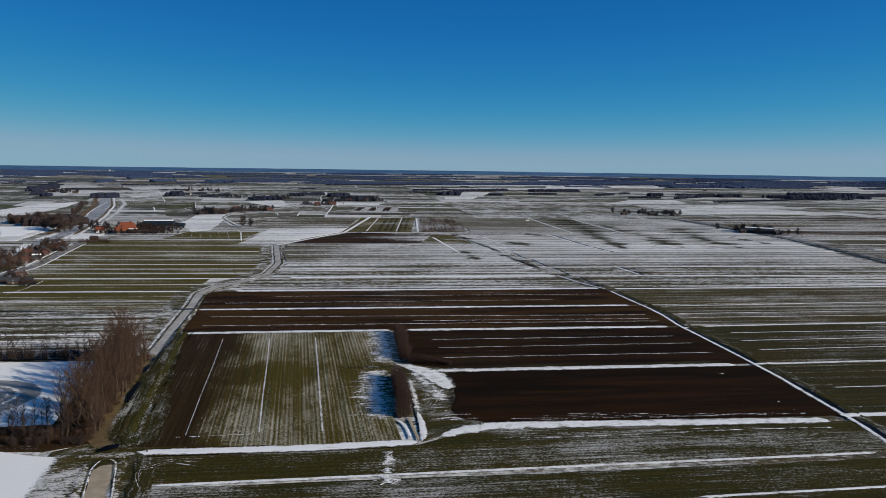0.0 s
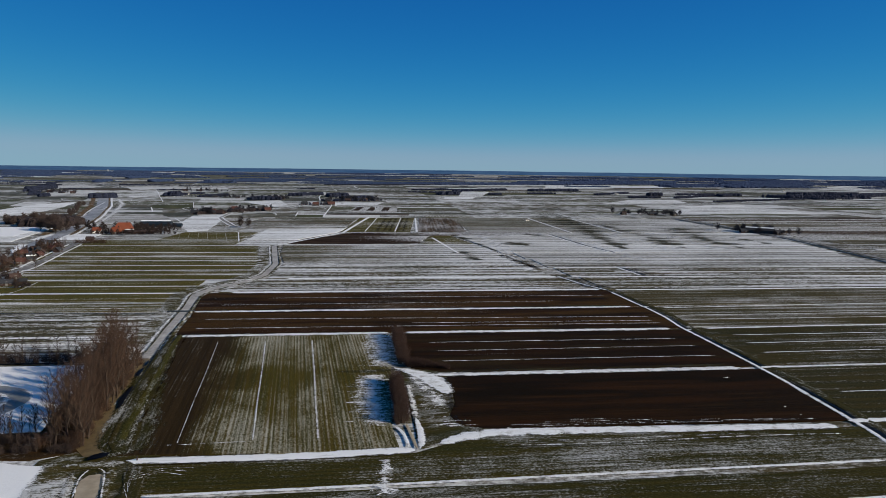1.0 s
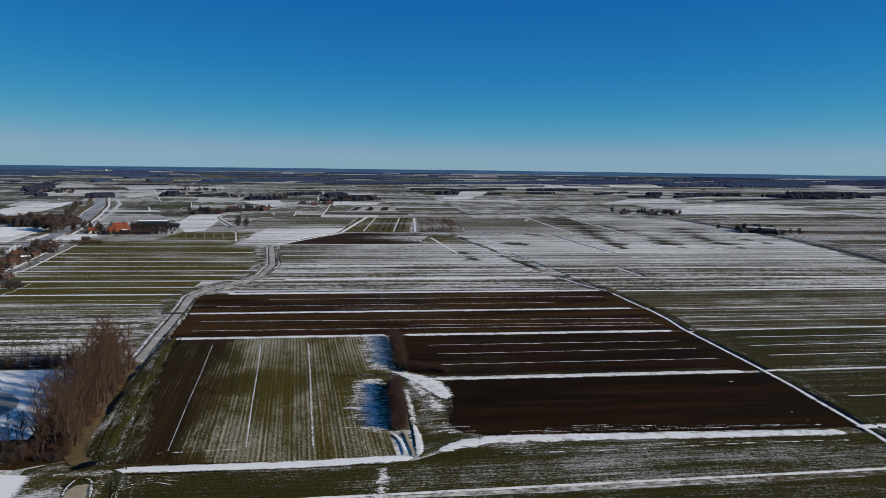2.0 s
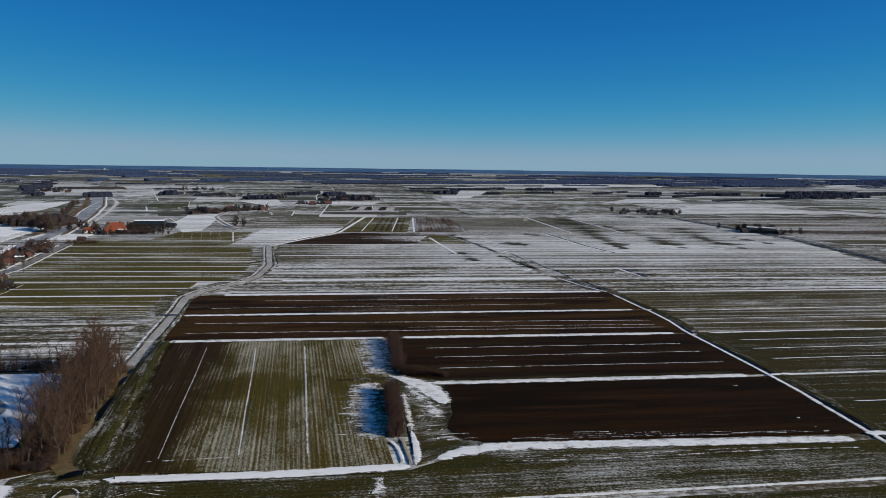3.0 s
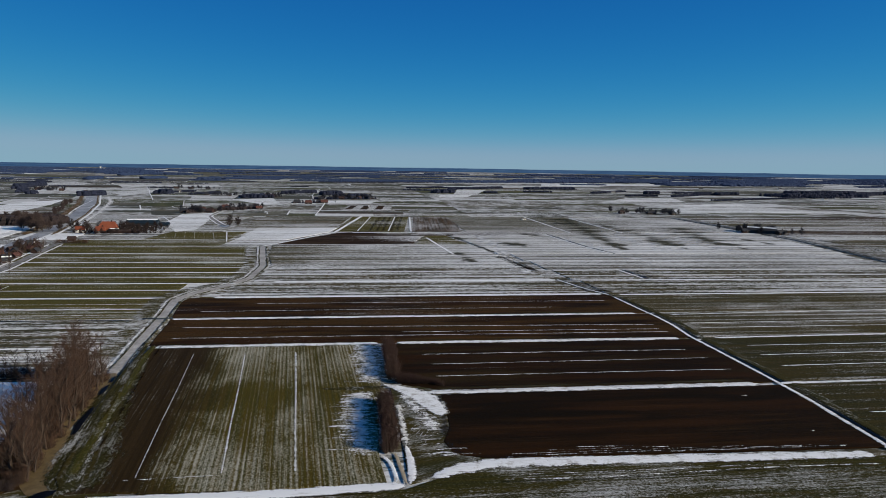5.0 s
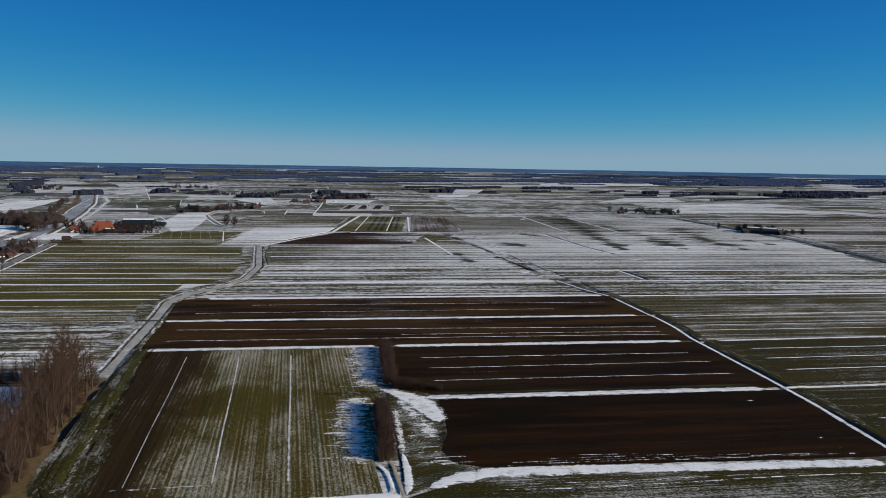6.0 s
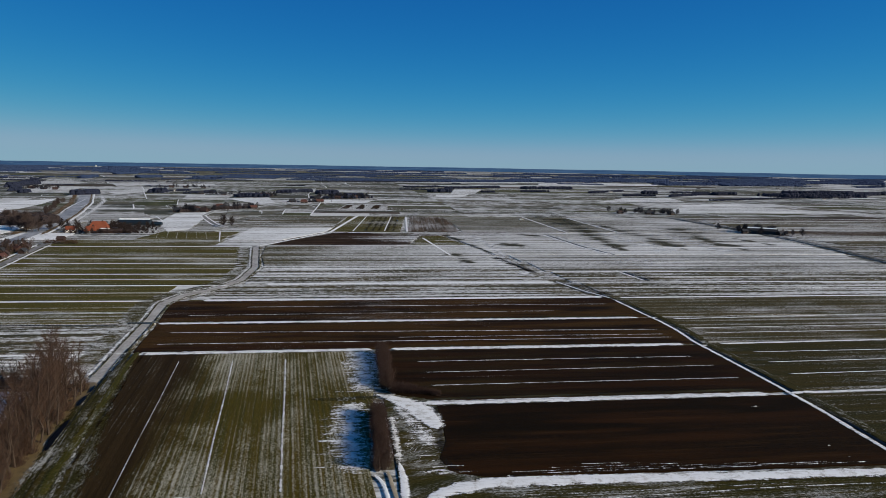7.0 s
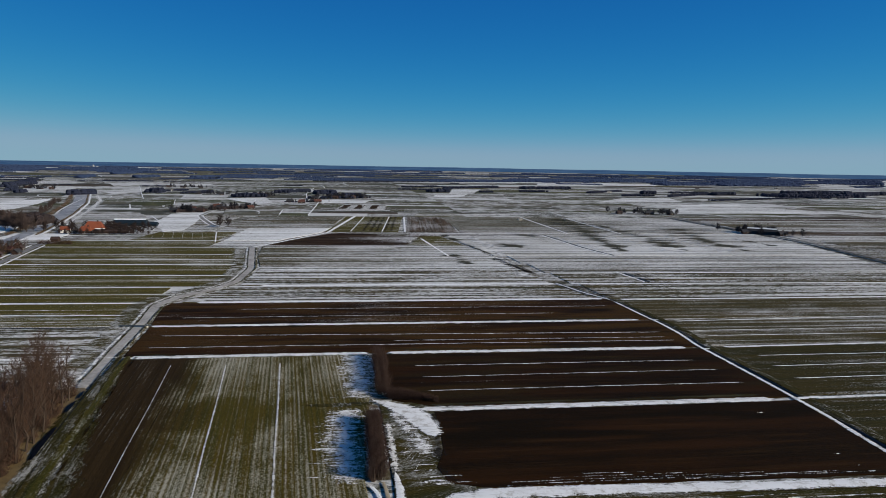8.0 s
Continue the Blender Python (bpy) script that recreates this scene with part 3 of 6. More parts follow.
def box(bm, x0, x1, y0, y1, z0, z1):
    v = [bm.verts.new(p) for p in ((x0, y0, z0), (x1, y0, z0), (x1, y1, z0), (x0, y1, z0), (x0, y0, z1), (x1, y0, z1), (x1, y1, z1), (x0, y1, z1))]
    for f in ((3, 2, 1, 0), (4, 5, 6, 7), (0, 1, 5, 4), (1, 2, 6, 5), (2, 3, 7, 6), (3, 0, 4, 7)):
        bm.faces.new([v[i] for i in f])


def house(at, w, d, eave, ridge, roof, wall, label, category="house", turn=0.0, hip=0.0, chimney=True, windows=3, over=0.4, name="house", group="", snow_roof=False):
    """A building with walls up to the gables, a thick roof, a chimney, windows and a door. w along the ridge."""
    base = new(name)
    bm = bmesh.new()
    box(bm, -w / 2, w / 2, -d / 2, d / 2, -0.2, eave)
    if hip < 0.15:
        for s in (-1, 1):
            x = s * (w / 2 - 0.01)
            a = [bm.verts.new(p) for p in ((x, -d / 2, eave), (x, d / 2, eave), (x, 0, ridge - 0.15))]
            bm.faces.new(a if s > 0 else a[::-1])
    part("wall", bm, M[wall], base)
    bm = bmesh.new()
    rx, ry, hx = w / 2 + over, d / 2 + over, w / 2 + over - hip * d / 2
    low = eave - 0.25
    th = 0.28
    top = [bm.verts.new(p) for p in ((-rx, -ry, low + th), (rx, -ry, low + th), (rx, ry, low + th), (-rx, ry, low + th), (-hx, 0, ridge + th), (hx, 0, ridge + th))]
    bot = [bm.verts.new(p) for p in ((-rx, -ry, low), (rx, -ry, low), (rx, ry, low), (-rx, ry, low), (-hx, 0, ridge), (hx, 0, ridge))]
    for f in ((0, 1, 5, 4), (2, 3, 4, 5), (1, 2, 5), (3, 0, 4)):
        if hip < 0.15 and len(f) == 3:
            continue
        bm.faces.new([top[i] for i in f])
        bm.faces.new([bot[i] for i in f[::-1]])
    rim = [(0, 1), (1, 2), (2, 3), (3, 0)] if hip >= 0.15 else [(0, 1), (1, 5), (5, 2), (2, 3), (3, 4), (4, 0)]
    for i, j in rim:
        bm.faces.new([bot[i], bot[j], top[j], top[i]])
    rf = part("roof", bm, M[roof], base)
    if chimney:
        bm = bmesh.new()
        cx = hx * 0.55
        box(bm, cx - 0.4, cx + 0.4, -0.4, 0.4, ridge - 0.7, ridge + 1.1)
        box(bm, cx - 0.5, cx + 0.5, -0.5, 0.5, ridge + 1.1, ridge + 1.25)
        part("chimney", bm, M["brick"], rf)
    for i in range(windows):
        x = -w / 2 + w * (i + 0.5) / windows
        bm = bmesh.new()
        if i == windows // 2:
            box(bm, x - 0.5, x + 0.5, -d / 2 - 0.06, -d / 2 + 0.02, 0.05, 2.1)
            part("door", bm, M["frame_paint"], base)
            continue
        box(bm, x - 0.66, x + 0.66, -d / 2 - 0.05, -d / 2 + 0.02, 0.86, min(2.1, eave - 0.35))
        wd = part("window", bm, M["frame_paint"], base)
        bm = bmesh.new()
        box(bm, x - 0.62, x + 0.62, -d / 2 - 0.07, -d / 2, 0.92, min(1.98, eave - 0.47))
        part("pane", bm, M["glass"], wd)
    if snow_roof:
        bm = bmesh.new()
        s = [bm.verts.new(p) for p in ((-hx * 0.97, -ry * 0.30, ridge + th + 0.10 - (ridge - low) * 0.30), (hx * 0.97, -ry * 0.30, ridge + th + 0.10 - (ridge - low) * 0.30), (hx * 0.97, ry * 0.9, ridge + th + 0.10 - (ridge - low) * 0.9), (-hx * 0.97, ry * 0.9, ridge + th + 0.10 - (ridge - low) * 0.9), (-hx * 0.97, 0, ridge + th + 0.12), (hx * 0.97, 0, ridge + th + 0.12))]
        bm.faces.new([s[0], s[1], s[5], s[4]])
        bm.faces.new([s[4], s[5], s[2], s[3]])
        part("snow_cover", bm, M["snow_clean"], rf, "thin white snow lying on the ridge")
    base.matrix_basis = pose(*at, lift(*at) + 0.1, 0, 0, turn)
    return tagged(base, label, category, group)


# ---- the land ----
def ground_sheet():
    verts, faces = [(0, 0, -0.1)], []
    rings = [60, 120, 200, 320, 500, 800, 1200, 1800, 2400, 3000, 3200, 3400, 3600, 3800, 4000, 4200, 4400, 4600, 4750, 4860]
    k = 96
    for r in rings:
        for i in range(k):
            x, y = r * math.cos(2 * math.pi * i / k), r * math.sin(2 * math.pi * i / k)
            verts.append((x, y, lift(x, y) - 0.1))
    for i in range(k):
        faces.append((0, 1 + i, 1 + (i + 1) % k))
    for j in range(len(rings) - 1):
        for i in range(k):
            a, b = 1 + j * k, 1 + (j + 1) * k
            faces.append((a + i, b + i, b + (i + 1) % k, a + (i + 1) % k))
    ob = link_mesh("ground", mesh_of("ground", verts, faces), M["ground"], smooth=True)
    tagged(ob, "flat open polder land under thin patchy snow", "ground", "", "structure")


ground_sheet()


def skyline():
    verts, faces = [], []
    k = 720
    for i in range(k):
        t = 2 * math.pi * i / k
        x, y = 4440 * math.cos(t), 4440 * math.sin(t)
        top = 43.6 + 1.6 * noise.noise((x * 0.004, y * 0.004, 1.0)) + 0.7 * noise.noise((x * 0.02, y * 0.02, 4.0))
        verts += [(x, y, 14.0), (x * 0.9995, y * 0.9995, top)]
    for i in range(k):
        j = (i + 1) % k
        faces.append((2 * i, 2 * i + 1, 2 * j + 1, 2 * j))
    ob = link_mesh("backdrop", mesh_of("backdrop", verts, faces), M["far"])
    tagged(ob, "glowing backdrop of distant woods, hazy blue painted in", "backdrop", "", "structure")


skyline()

# nearest parcels
field([(-44, 60), (140, 60), (128, 128), (-40, 127.6)], "grass_front", "olive winter pasture with thin streaks of snow")
field([(-42, 129.4), (117.8, 131.4), (120.0, 149.0), (60, 152.4), (30, 152.6), (20, 148), (12, 143.4), (-46, 142.6)], "grass_streak", "olive winter pasture with thin streaks of snow")
field([(-53.5, 147), (-36, 146.5), (-43.8, 249), (-62.5, 249)], "grass_rows", "dark brown stubble strip along the frozen ditch")
field([(-36.4, 145.6), (9.4, 145.8), (8.2, 160), (12, 249), (-44.4, 249)], "grass_rows", "green grass field with snow in its sowing rows")
field([(13.5, 145.5), (34, 152.5), (30, 158), (25.5, 176), (27, 204), (12.6, 204)], "rough", "rough grass corner beside the hedge, patchy snow", 0.06)
field([(-66, 100), (-38, 100), (-39, 146), (-50, 156), (-64, 147)], "rough", "rough grass round the canal dam", 0.04)
field([(30, 155.4), (120.4, 153), (123.4, 196.6), (25.4, 196.6), (24.6, 174), (22.2, 165), (23.6, 158)], "plough", "dark ploughed peat field without snow")
field([(16, 206), (26, 199.6), (123.6, 199.2), (124.2, 228), (124.0, 248.6), (14.6, 249)], "plough_dark", "dark brown field in beds with thin snow lines")
field([(-64, 251.8), (124.0, 251.0), (126.0, 269), (126.2, 286), (125.8, 290.6), (-67, 290.6)], "plough_line", "dark brown field in beds with thin snow lines")
field([(-67.5, 292.6), (125.6, 292.6), (124.6, 327), (123.8, 334), (-72, 334)], "plough_line", "dark brown field in beds with thin snow lines")
field([(-66, 336), (119, 336), (110, 375.2), (-52, 374.6)], "grey", "grey meadow half covered by thin snow")
field([(-48, 376.6), (109, 377.2), (104, 430), (-46, 434.6)], "grey", "grey meadow half covered by thin snow")
field([(-46, 436.6), (103.5, 431.6), (101, 475.6), (-52, 474.4)], "pale_west", "grey meadow half covered by thin snow")
field([(-53, 476.6), (100.5, 477.6), (93, 540), (-57, 538)], "pale_west", "meadow mostly covered by thin snow")
field([(-56, 542), (46, 541), (61.4, 606), (5, 640), (-12, 630), (-43, 571)], "plough_brown", "dark brown field whiter towards its eastern end")
field([(48, 541), (93, 541), (80, 622), (63, 606)], "green", "green meadow patch with thin snow")

# parcels past the long ditch
EAST = {"meadow": "dark green winter meadow with thin snow lines", "grass": "dark green winter meadow with thin snow lines", "green": "dark green winter meadow with thin snow lines", "dull": "dull olive meadow with thin snow", "grey": "grey meadow half covered by thin snow", "pale": "meadow mostly covered by thin snow", "white": "wide meadow white with wind-blown snow"}
for y0, y1, m in ((60, 131, "grass"), (133, 151, "grass"), (153.6, 197, "grass"), (200, 250, "grass"), (252, 291, "meadow"), (294, 332.6, "meadow"), (334.6, 374, "grey"), (376, 410, "grey"), (412, 450, "pale"), (452, 485.5, "white")):
    x0 = (121.5 if y1 < 152 else 124.0 if y1 < 198 else 126) if y1 < 340 else 124 - (y0 - 335) * 0.11
    x1 = 350 + (y0 - 430) * 0.14 if y0 > 330 else 352
    field([(x0, y0), (x1, y0), (x1 + (y1 - y0) * 0.15, y1), (x0 - 1, y1)], m, EAST[m])
field([(102, 487), (364, 487), (384, 632), (82, 632)], "blown", EAST["white"], 0.16, "field", 2.0)
# strips that the wind has swept bare, beside the cross ditches
for pts, w in ((((242, 830), (241, 751), (214, 605), (203, 505)), (44, 58, 34, 8)), (((264, 731), (263, 657), (259, 583), (253, 505)), (10, 34, 46, 8)), (((330, 690), (312, 607), (301, 563), (301, 505)), (40, 56, 36, 8)), (((168, 622), (154, 612)), (60, 40)), (((120, 560), (128, 541), (134, 525)), (20, 30, 10)), (((338, 600), (345, 540)), (10, 16)), (((74, 500), (76, 470), (78, 442)), (12, 18, 9))):
    ribbon("bare_strip", list(pts), [k * 1.25 for k in w], "swept_wide", "wind-swept strip of olive grass between snow", "grass", 0.26, 0.03, 0.9, 4.0)
ribbon("bare_strip", [(83, 630), (93, 560), (101, 490)], [9, 14, 9], "swept_wide", "wind-swept strip of olive grass between snow", "grass", 0.26, 0.03, 0.9, 4.0)
for pts, w in (((178, 628), (186, 540), (189, 475), (193, 436)), (14, 24, 32, 26)), (((108, 612), (110, 560), (108, 502), (103, 440), (100, 385)), (16, 16, 14, 10, 8)), (((232, 628), (236, 560), (240, 500)), (24, 30, 34)), (((288, 628), (284, 560), (280, 500)), (26, 30, 34)):
    ribbon("snow_drift", list(pts), list(w), "blown_band", "broad streaky band of wind-blown snow", "snow drift", 0.245, 0.02, 0.8, 4.0)
ribbon("bare_strip", [(79, 627), (121, 625), (173, 627)], [10, 9, 6], "furrow", "dark bare strip beside a snow line", "field strip", 0.275, 0.02, 0.5, 4.0)
for pts in ([(175.5, 622), (180, 528), (186.5, 486)], [(161.5, 414), (164, 379)]):
    ribbon("water", pts, 2.2, "water", "narrow dark cross ditch", "ditch", 0.25, -0.05, 0.3)
    ribbon("snow_ditch", [(x - 2.6, y) for x, y in pts], 2.2, "snow", "snow along the edge of a cross ditch", "ditch", 0.27, 0.05, 0.3)
ditch_lines = (((205.6, 830), (201.7, 634)), ((256.4, 812), (252, 636)), ((63, 592), (70.6, 482)), ((66.9, 820), (54.2, 644)))
for a, b in ditch_lines:
    ribbon("snow_ditch", [a, b], 2.6, "snow", "narrow cross ditch filled with snow", "ditch", 0.28, 0.06, 0.4)

# parcels on the far bank of the frozen ditch
for y0, y1, m, x0 in ((222, 241, "pale", -150), (243.4, 250, "grey", -150), (252.4, 289.6, "grey", -190), (292.6, 310, "green", -175), (314, 334, "green", -168), (336.6, 372, "green", -172), (374.4, 407, "green", -178), (409.2, 447, "green", -190), (449.2, 489, "green", -205), (492, 530, "green", -215)):
    x1 = -74 if y0 < 300 else (-80 if y0 < 340 else (-66 if y0 < 372 else (-58 if y0 < 460 else -68)))
    x1 = -72 if y0 < 250 else x1
    field([(x0, y0), (x1, y0), (x1 - (1 if y0 < 320 else -1), y1), (x0 - 4, y1)], m, {"pale": "strip meadow half covered by thin snow", "grey": "grey meadow half covered by thin snow", "green": "green strip meadow between snow-filled ditches"}[m])
field([(-56, 150), (-59, 178), (-63, 208), (-65, 222), (-80, 222), (-75, 190), (-70, 163), (-120, 161), (-120, 148.5), (-66, 147)], "litter", "brown leaf litter below the bare trees", 0.10, "woodland_floor", 1.5)
field([(-150, 160), (-70, 162), (-77, 216), (-150, 217.5)], "smooth", "snow-covered paddock beside the bare trees")
field([(-150, 60), (-52, 60), (-57, 126), (-60, 144), (-75, 148), (-150, 149)], "smooth", "smooth snow-covered meadow corner", 0.16, "field", 3.0)

# snow-filled ditches, all along the strips
DITCH = "straight narrow ditch filled with white snow"


def ditch(x0, y0, x1, y1, w=1.3, z=0.22, label=DITCH):
    mid = ((x0 + x1) / 2 + (1 if abs(x1 - x0) > abs(y1 - y0) else 0.1), (y0 + y1) / 2 + rnd(-0.15, 0.15))
    far = y0 > 330
    if x1 < -50 and far:
        w *= 1.3
    ribbon("snow_ditch", [(x0, y0), mid, (x1, y1)], w * 1.25, "snow_line" if far else ("snow_thin" if w < 0.75 and x0 < 120 and abs(x1 - x0) > abs(y1 - y0) else "snow"), label, "ditch", z, 0.12 if far else 0.03, 0.6)
    if w > 2.8 and not far:
        ribbon("ditch_seam", [(x0 + 1, y0 + 0.3), (mid[0], mid[1] + 0.3), (x1 - 1, y1 + 0.3)], 0.55, "earth", "dark seam of open ground in a snow-filled ditch", "ditch", z + 0.12, 0.0, 0.6)
    # shade on the bank's far side, laid on as a dark grass strip
    if w > 1.25 and y0 > 140:
        ribbon("ditch_bank", [(x0 + 2, y0 + w * 0.9), (mid[0], mid[1] + w * 0.9), (x1 - 2, y1 + w * 0.9)], w * 0.9, "swept", "dark grassy strip painted in for a ditch bank's shaded side", "bank", z + 0.02, 0.03, 0.5)


for x0, y0, x1, y1, w in ((-39, 128.4, 111, 130.6, 1.1), (62, 114.6, 130, 116, 0.9),
                          (22, 198, 117, 197.8, 3.2), (17, 250.2, 119, 249.6, 3.4), (-62.5, 250.1, 11.5, 250.2, 3.2), (-67, 291.7, 120, 291.5, 3.2), (-60, 335, 121.5, 335.2, 4.2),
                          (-38, 375.4, 111, 376.2, 4.2), (-40, 408.2, 106, 407.5, 2.4), (-46, 426.4, 104, 425.5, 2.0), (0, 635.5, 384, 633.5, 4.0), (-56, 530, 40, 529.6, 1.2), (70, 572, 180, 570, 1.4), (190, 530, 370, 528, 1.2), (-48, 435.6, 104, 431, 2.0), (-50, 475.8, 101, 476.6, 2.4), (-57, 540, 93, 540.6, 3.0),
                          (24, 235.2, 114, 234.6, 0.5), (25, 224, 116, 224.4, 0.42), (25.5, 212, 117, 211.8, 0.5),
                          (-59.4, 277.1, 120, 271.2, 0.6), (-60, 261.4, 120, 259.4, 0.6), (20, 265.5, 118, 264, 0.45), (-60, 305, 90, 306, 0.5), (-40, 320, 118, 319, 0.5),
                          (133, 152.2, 300, 152.2, 2.2), (131.6, 173.7, 300, 174, 0.6), (128, 197.6, 330, 201.5, 1.6), (134, 214.2, 330, 217.4, 0.7), (135, 226.5, 330, 230, 0.75), (137, 238.2, 340, 238.6, 0.7), (131.6, 249.4, 340, 253, 1.8), (134, 264.9, 345, 264.4, 0.7), (133, 272.7, 345, 273.4, 0.8), (133, 288.3, 350, 297, 1.0),
                          (128, 333.2, 352, 333.6, 3.0), (118, 375.6, 352, 371.5, 3.0), (135, 359.5, 352, 351, 0.8), (150, 394.3, 352, 385, 1.0), (118, 411, 352, 409, 2.4), (112, 451, 352, 450, 2.0),
                          (-230, 490, -69.6, 491.3, 1.8), (-230, 450.5, -60, 447.2, 1.9), (-190, 410, -55, 407.4, 2.0), (-172, 375.6, -54.5, 372.2, 1.9), (-165, 336, -79, 334.6, 2.2), (-172, 315, -79, 310.8, 1.7), (-190, 252, -72, 250, 2.2), (-190, 243, -90, 241, 1.4),
                          (-175, 355, -72, 353.4, 0.6), (-180, 392, -58, 390, 0.6), (-190, 428, -56, 426, 0.6), (-200, 470, -64, 468, 0.8), (-160, 323, -80, 321, 0.5), (-180, 302, -74, 300, 0.6),
                          (-185, 262, -80, 260.5, 0.7), (-185, 270, -82, 268.5, 0.6), (-188, 279, -84, 278, 0.7)):
    ditch(x0, y0, x1, y1, w)
ribbon("water", [(-190, 293.6), (-120, 291.8), (-75, 290.6)], 0.9, "water", "narrow dark open ditch", "ditch", 0.25, -0.03, 0.3)
ribbon("water", [(-160, 219.0), (-82, 218.4)], 1.2, "water", "narrow dark open ditch", "ditch", 0.25, -0.03, 0.3)
ribbon("snow_ditch", [(-73, 250), (-62, 250.2)], 1.0, "snow", "snow-covered low dam across the canal", "dam", 0.34, 0.1, 0.3)


def pipe_bridge():
    v, f = [], []
    tube(v, f, Vector((-77, 290.7, 0.7)), Vector((-66, 291.2, 0.7)), 0.28, 0.28, 8)
    ob = centred("pipe_bridge", v, f, M["sheet_green"], True)
    for x in (-75.5, -67.5):
        bm = bmesh.new()
        box(bm, x + 71.5 - 0.2, x + 71.5 + 0.2, -0.4, 0.4, -0.45, 0.1)
        part("support", bm, M["render"], ob)
    tagged(ob, "dark pipe crossing low over the frozen canal", "pipe")


def marker_post(x, y):
    v, f = [], []
    tube(v, f, Vector((x, y, 0.1)), Vector((x + 0.05, y, 1.0)), 0.16, 0.14, 8)
    ob = centred("marker_post", v, f, M["bark"])
    v, f = [], []
    tube(v, f, Vector((x - ob.location.x, y - ob.location.y, 1.0 - ob.location.z)), Vector((x - ob.location.x, y - ob.location.y, 1.12 - ob.location.z)), 0.19, 0.10, 8)
    link_mesh("cap", mesh_of("cap", v, f), M["tile_dark"], ob)
    tagged(ob, "short dark wooden post beside the snow-filled ditch", "post")


pipe_bridge()
marker_post(-44.2, 144.4)
for i in range(6):
    x = -146 + 7.6 * i
    ribbon("snow_ditch", [(x + 1.5, 580), (x - 10, 634)], 0.5, "trail", "short field drain filled with snow", "ditch", 0.26, 0.05, 0.4)
ribbon("snow_ditch", [(-93.5, 560), (-107.5, 641)], 1.4, "snow", "narrow cross ditch filled with snow", "ditch", 0.27, 0.05, 0.4)
ribbon("snow_ditch", [(-205, 808), (-146, 651)], 2.2, "snow", "narrow cross ditch filled with snow", "ditch", 0.27, 0.05, 0.4)
ditch(-212, 573.6, -94, 573.0, 2.0)
ditch(-214, 531.8, -70, 531.4, 2.2)
# drains inside the grass field
for x0, y0, x1, y1, w in ((-47.2, 241.7, -38.5, 152.8, 0.22), (-31.3, 240.6, -22.6, 153.1, 0.42), (-15.6, 241.2, -8.4, 152.5, 0.48)):
    ribbon("snow_ditch", [(x0, y0), (x0 * 0.6 + x1 * 0.4 + 0.1, y0 * 0.6 + y1 * 0.4), (x0 * 0.3 + x1 * 0.7 - 0.08, y0 * 0.3 + y1 * 0.7), (x1, y1)], w * 1.45, "drain", "shallow field drain with broken snow", "ditch", 0.235, 0.02, 0.7, 0.8)
ribbon("snow_ditch", [(-41, 151.9), (-31, 152.2), (-21, 152.6)], 0.5, "trail", "thin broken line of snow across the drain ends", "ditch", 0.25, 0.02, 0.7, 0.8)
ribbon("snow_ditch", [(-46.5, 144.3), (-28, 143.9), (-9.2, 143.7), (6.5, 144.6), (13, 145)], [3.4, 4.2, 4.4, 4.4, 4.4], "snow_clean", "broad ditch filled level with smooth white snow", "ditch", 0.24, 0.1, 0.25)
ribbon("snow_track", [(17, 146.4), (20, 149), (24, 151.2), (31, 153), (48, 152.5), (76, 151.2), (114, 149.8)], [1.2, 3.8, 5.4, 5.6, 5.4, 5.0, 4.4], "snow", "curved farm track under smooth white snow", "track", 0.26, 0.1, 0.3)
# furrow along the pasture, and streaks of snow on the plough border
ribbon("furrow_strip", [(30, 144.6), (48, 143.8), (70, 144.3), (87, 144.9), (112, 144.3)], 0.7, "earth", "dark furrow along the pasture border", "field strip", 0.25, 0.01, 0.6, 1.5)
ribbon("snow_drift", [(30, 145.5), (48, 144.7), (70, 145.2), (87, 145.8), (112, 145.2)], 0.5, "trail", "thin snow beside the pasture furrow", "snow drift", 0.25, 0.01, 0.7, 1.5)
ribbon("snow_drift", [(34, 147.4), (60, 146.8), (90, 147.2)], 0.45, "trail", "thin snow beside the pasture furrow", "snow drift", 0.25, 0.01, 0.7, 1.5)
for y, x0, x1, w in ((156.0, 40, 104, 0.3), (157.0, 36, 88, 0.24), (158.2, 44, 72, 0.2), (159.4, 50, 64, 0.18), (155.2, 70, 112, 0.3)):
    ribbon("snow_drift", [(x0, y), ((x0 + x1) / 2, y - 0.3), (x1, y - 0.5)], w, "trail", "thin streak of snow on the plough border", "snow drift", 0.25, 0.01, 0.8, 1.5)
ribbon("ditch_bank", [(33, 155.6), (48, 155.2), (76, 153.8), (112, 152.0)], 0.6, "earth", "dark broken edge of the farm track", "bank", 0.33, 0.02, 0.7, 1.0)
ribbon("ditch_bank", [(34, 150.2), (50, 149.7), (78, 148.6), (112, 147.5)], 0.5, "earth", "dark broken edge of the farm track", "bank", 0.31, 0.02, 0.7, 1.0)
ribbon("snow_track", [(10.5, 206), (15, 202.4), (19.8, 197.4), (22.6, 189), (24.6, 180)], [2.2, 4.8, 9.0, 8.6, 4.0], "snow", "snow drift on the bend between the hedges", "snow drift", 0.25, 0.1, 0.4)
ribbon("snow_drift", [(16, 197), (18.4, 186), (20.4, 176), (21.6, 170)], [3, 6, 6, 3], "trail", "thin snow thinning out over the rough corner", "snow drift", 0.245, 0.03, 0.6)
ribbon("snow_track", [(8.2, 159.4), (10.0, 158), (10.9, 153), (11.2, 145.5)], [0.5, 1.1, 1.0, 1.1], "snow", "narrow bank of snow at the hedge end", "snow drift", 0.25, 0.05)
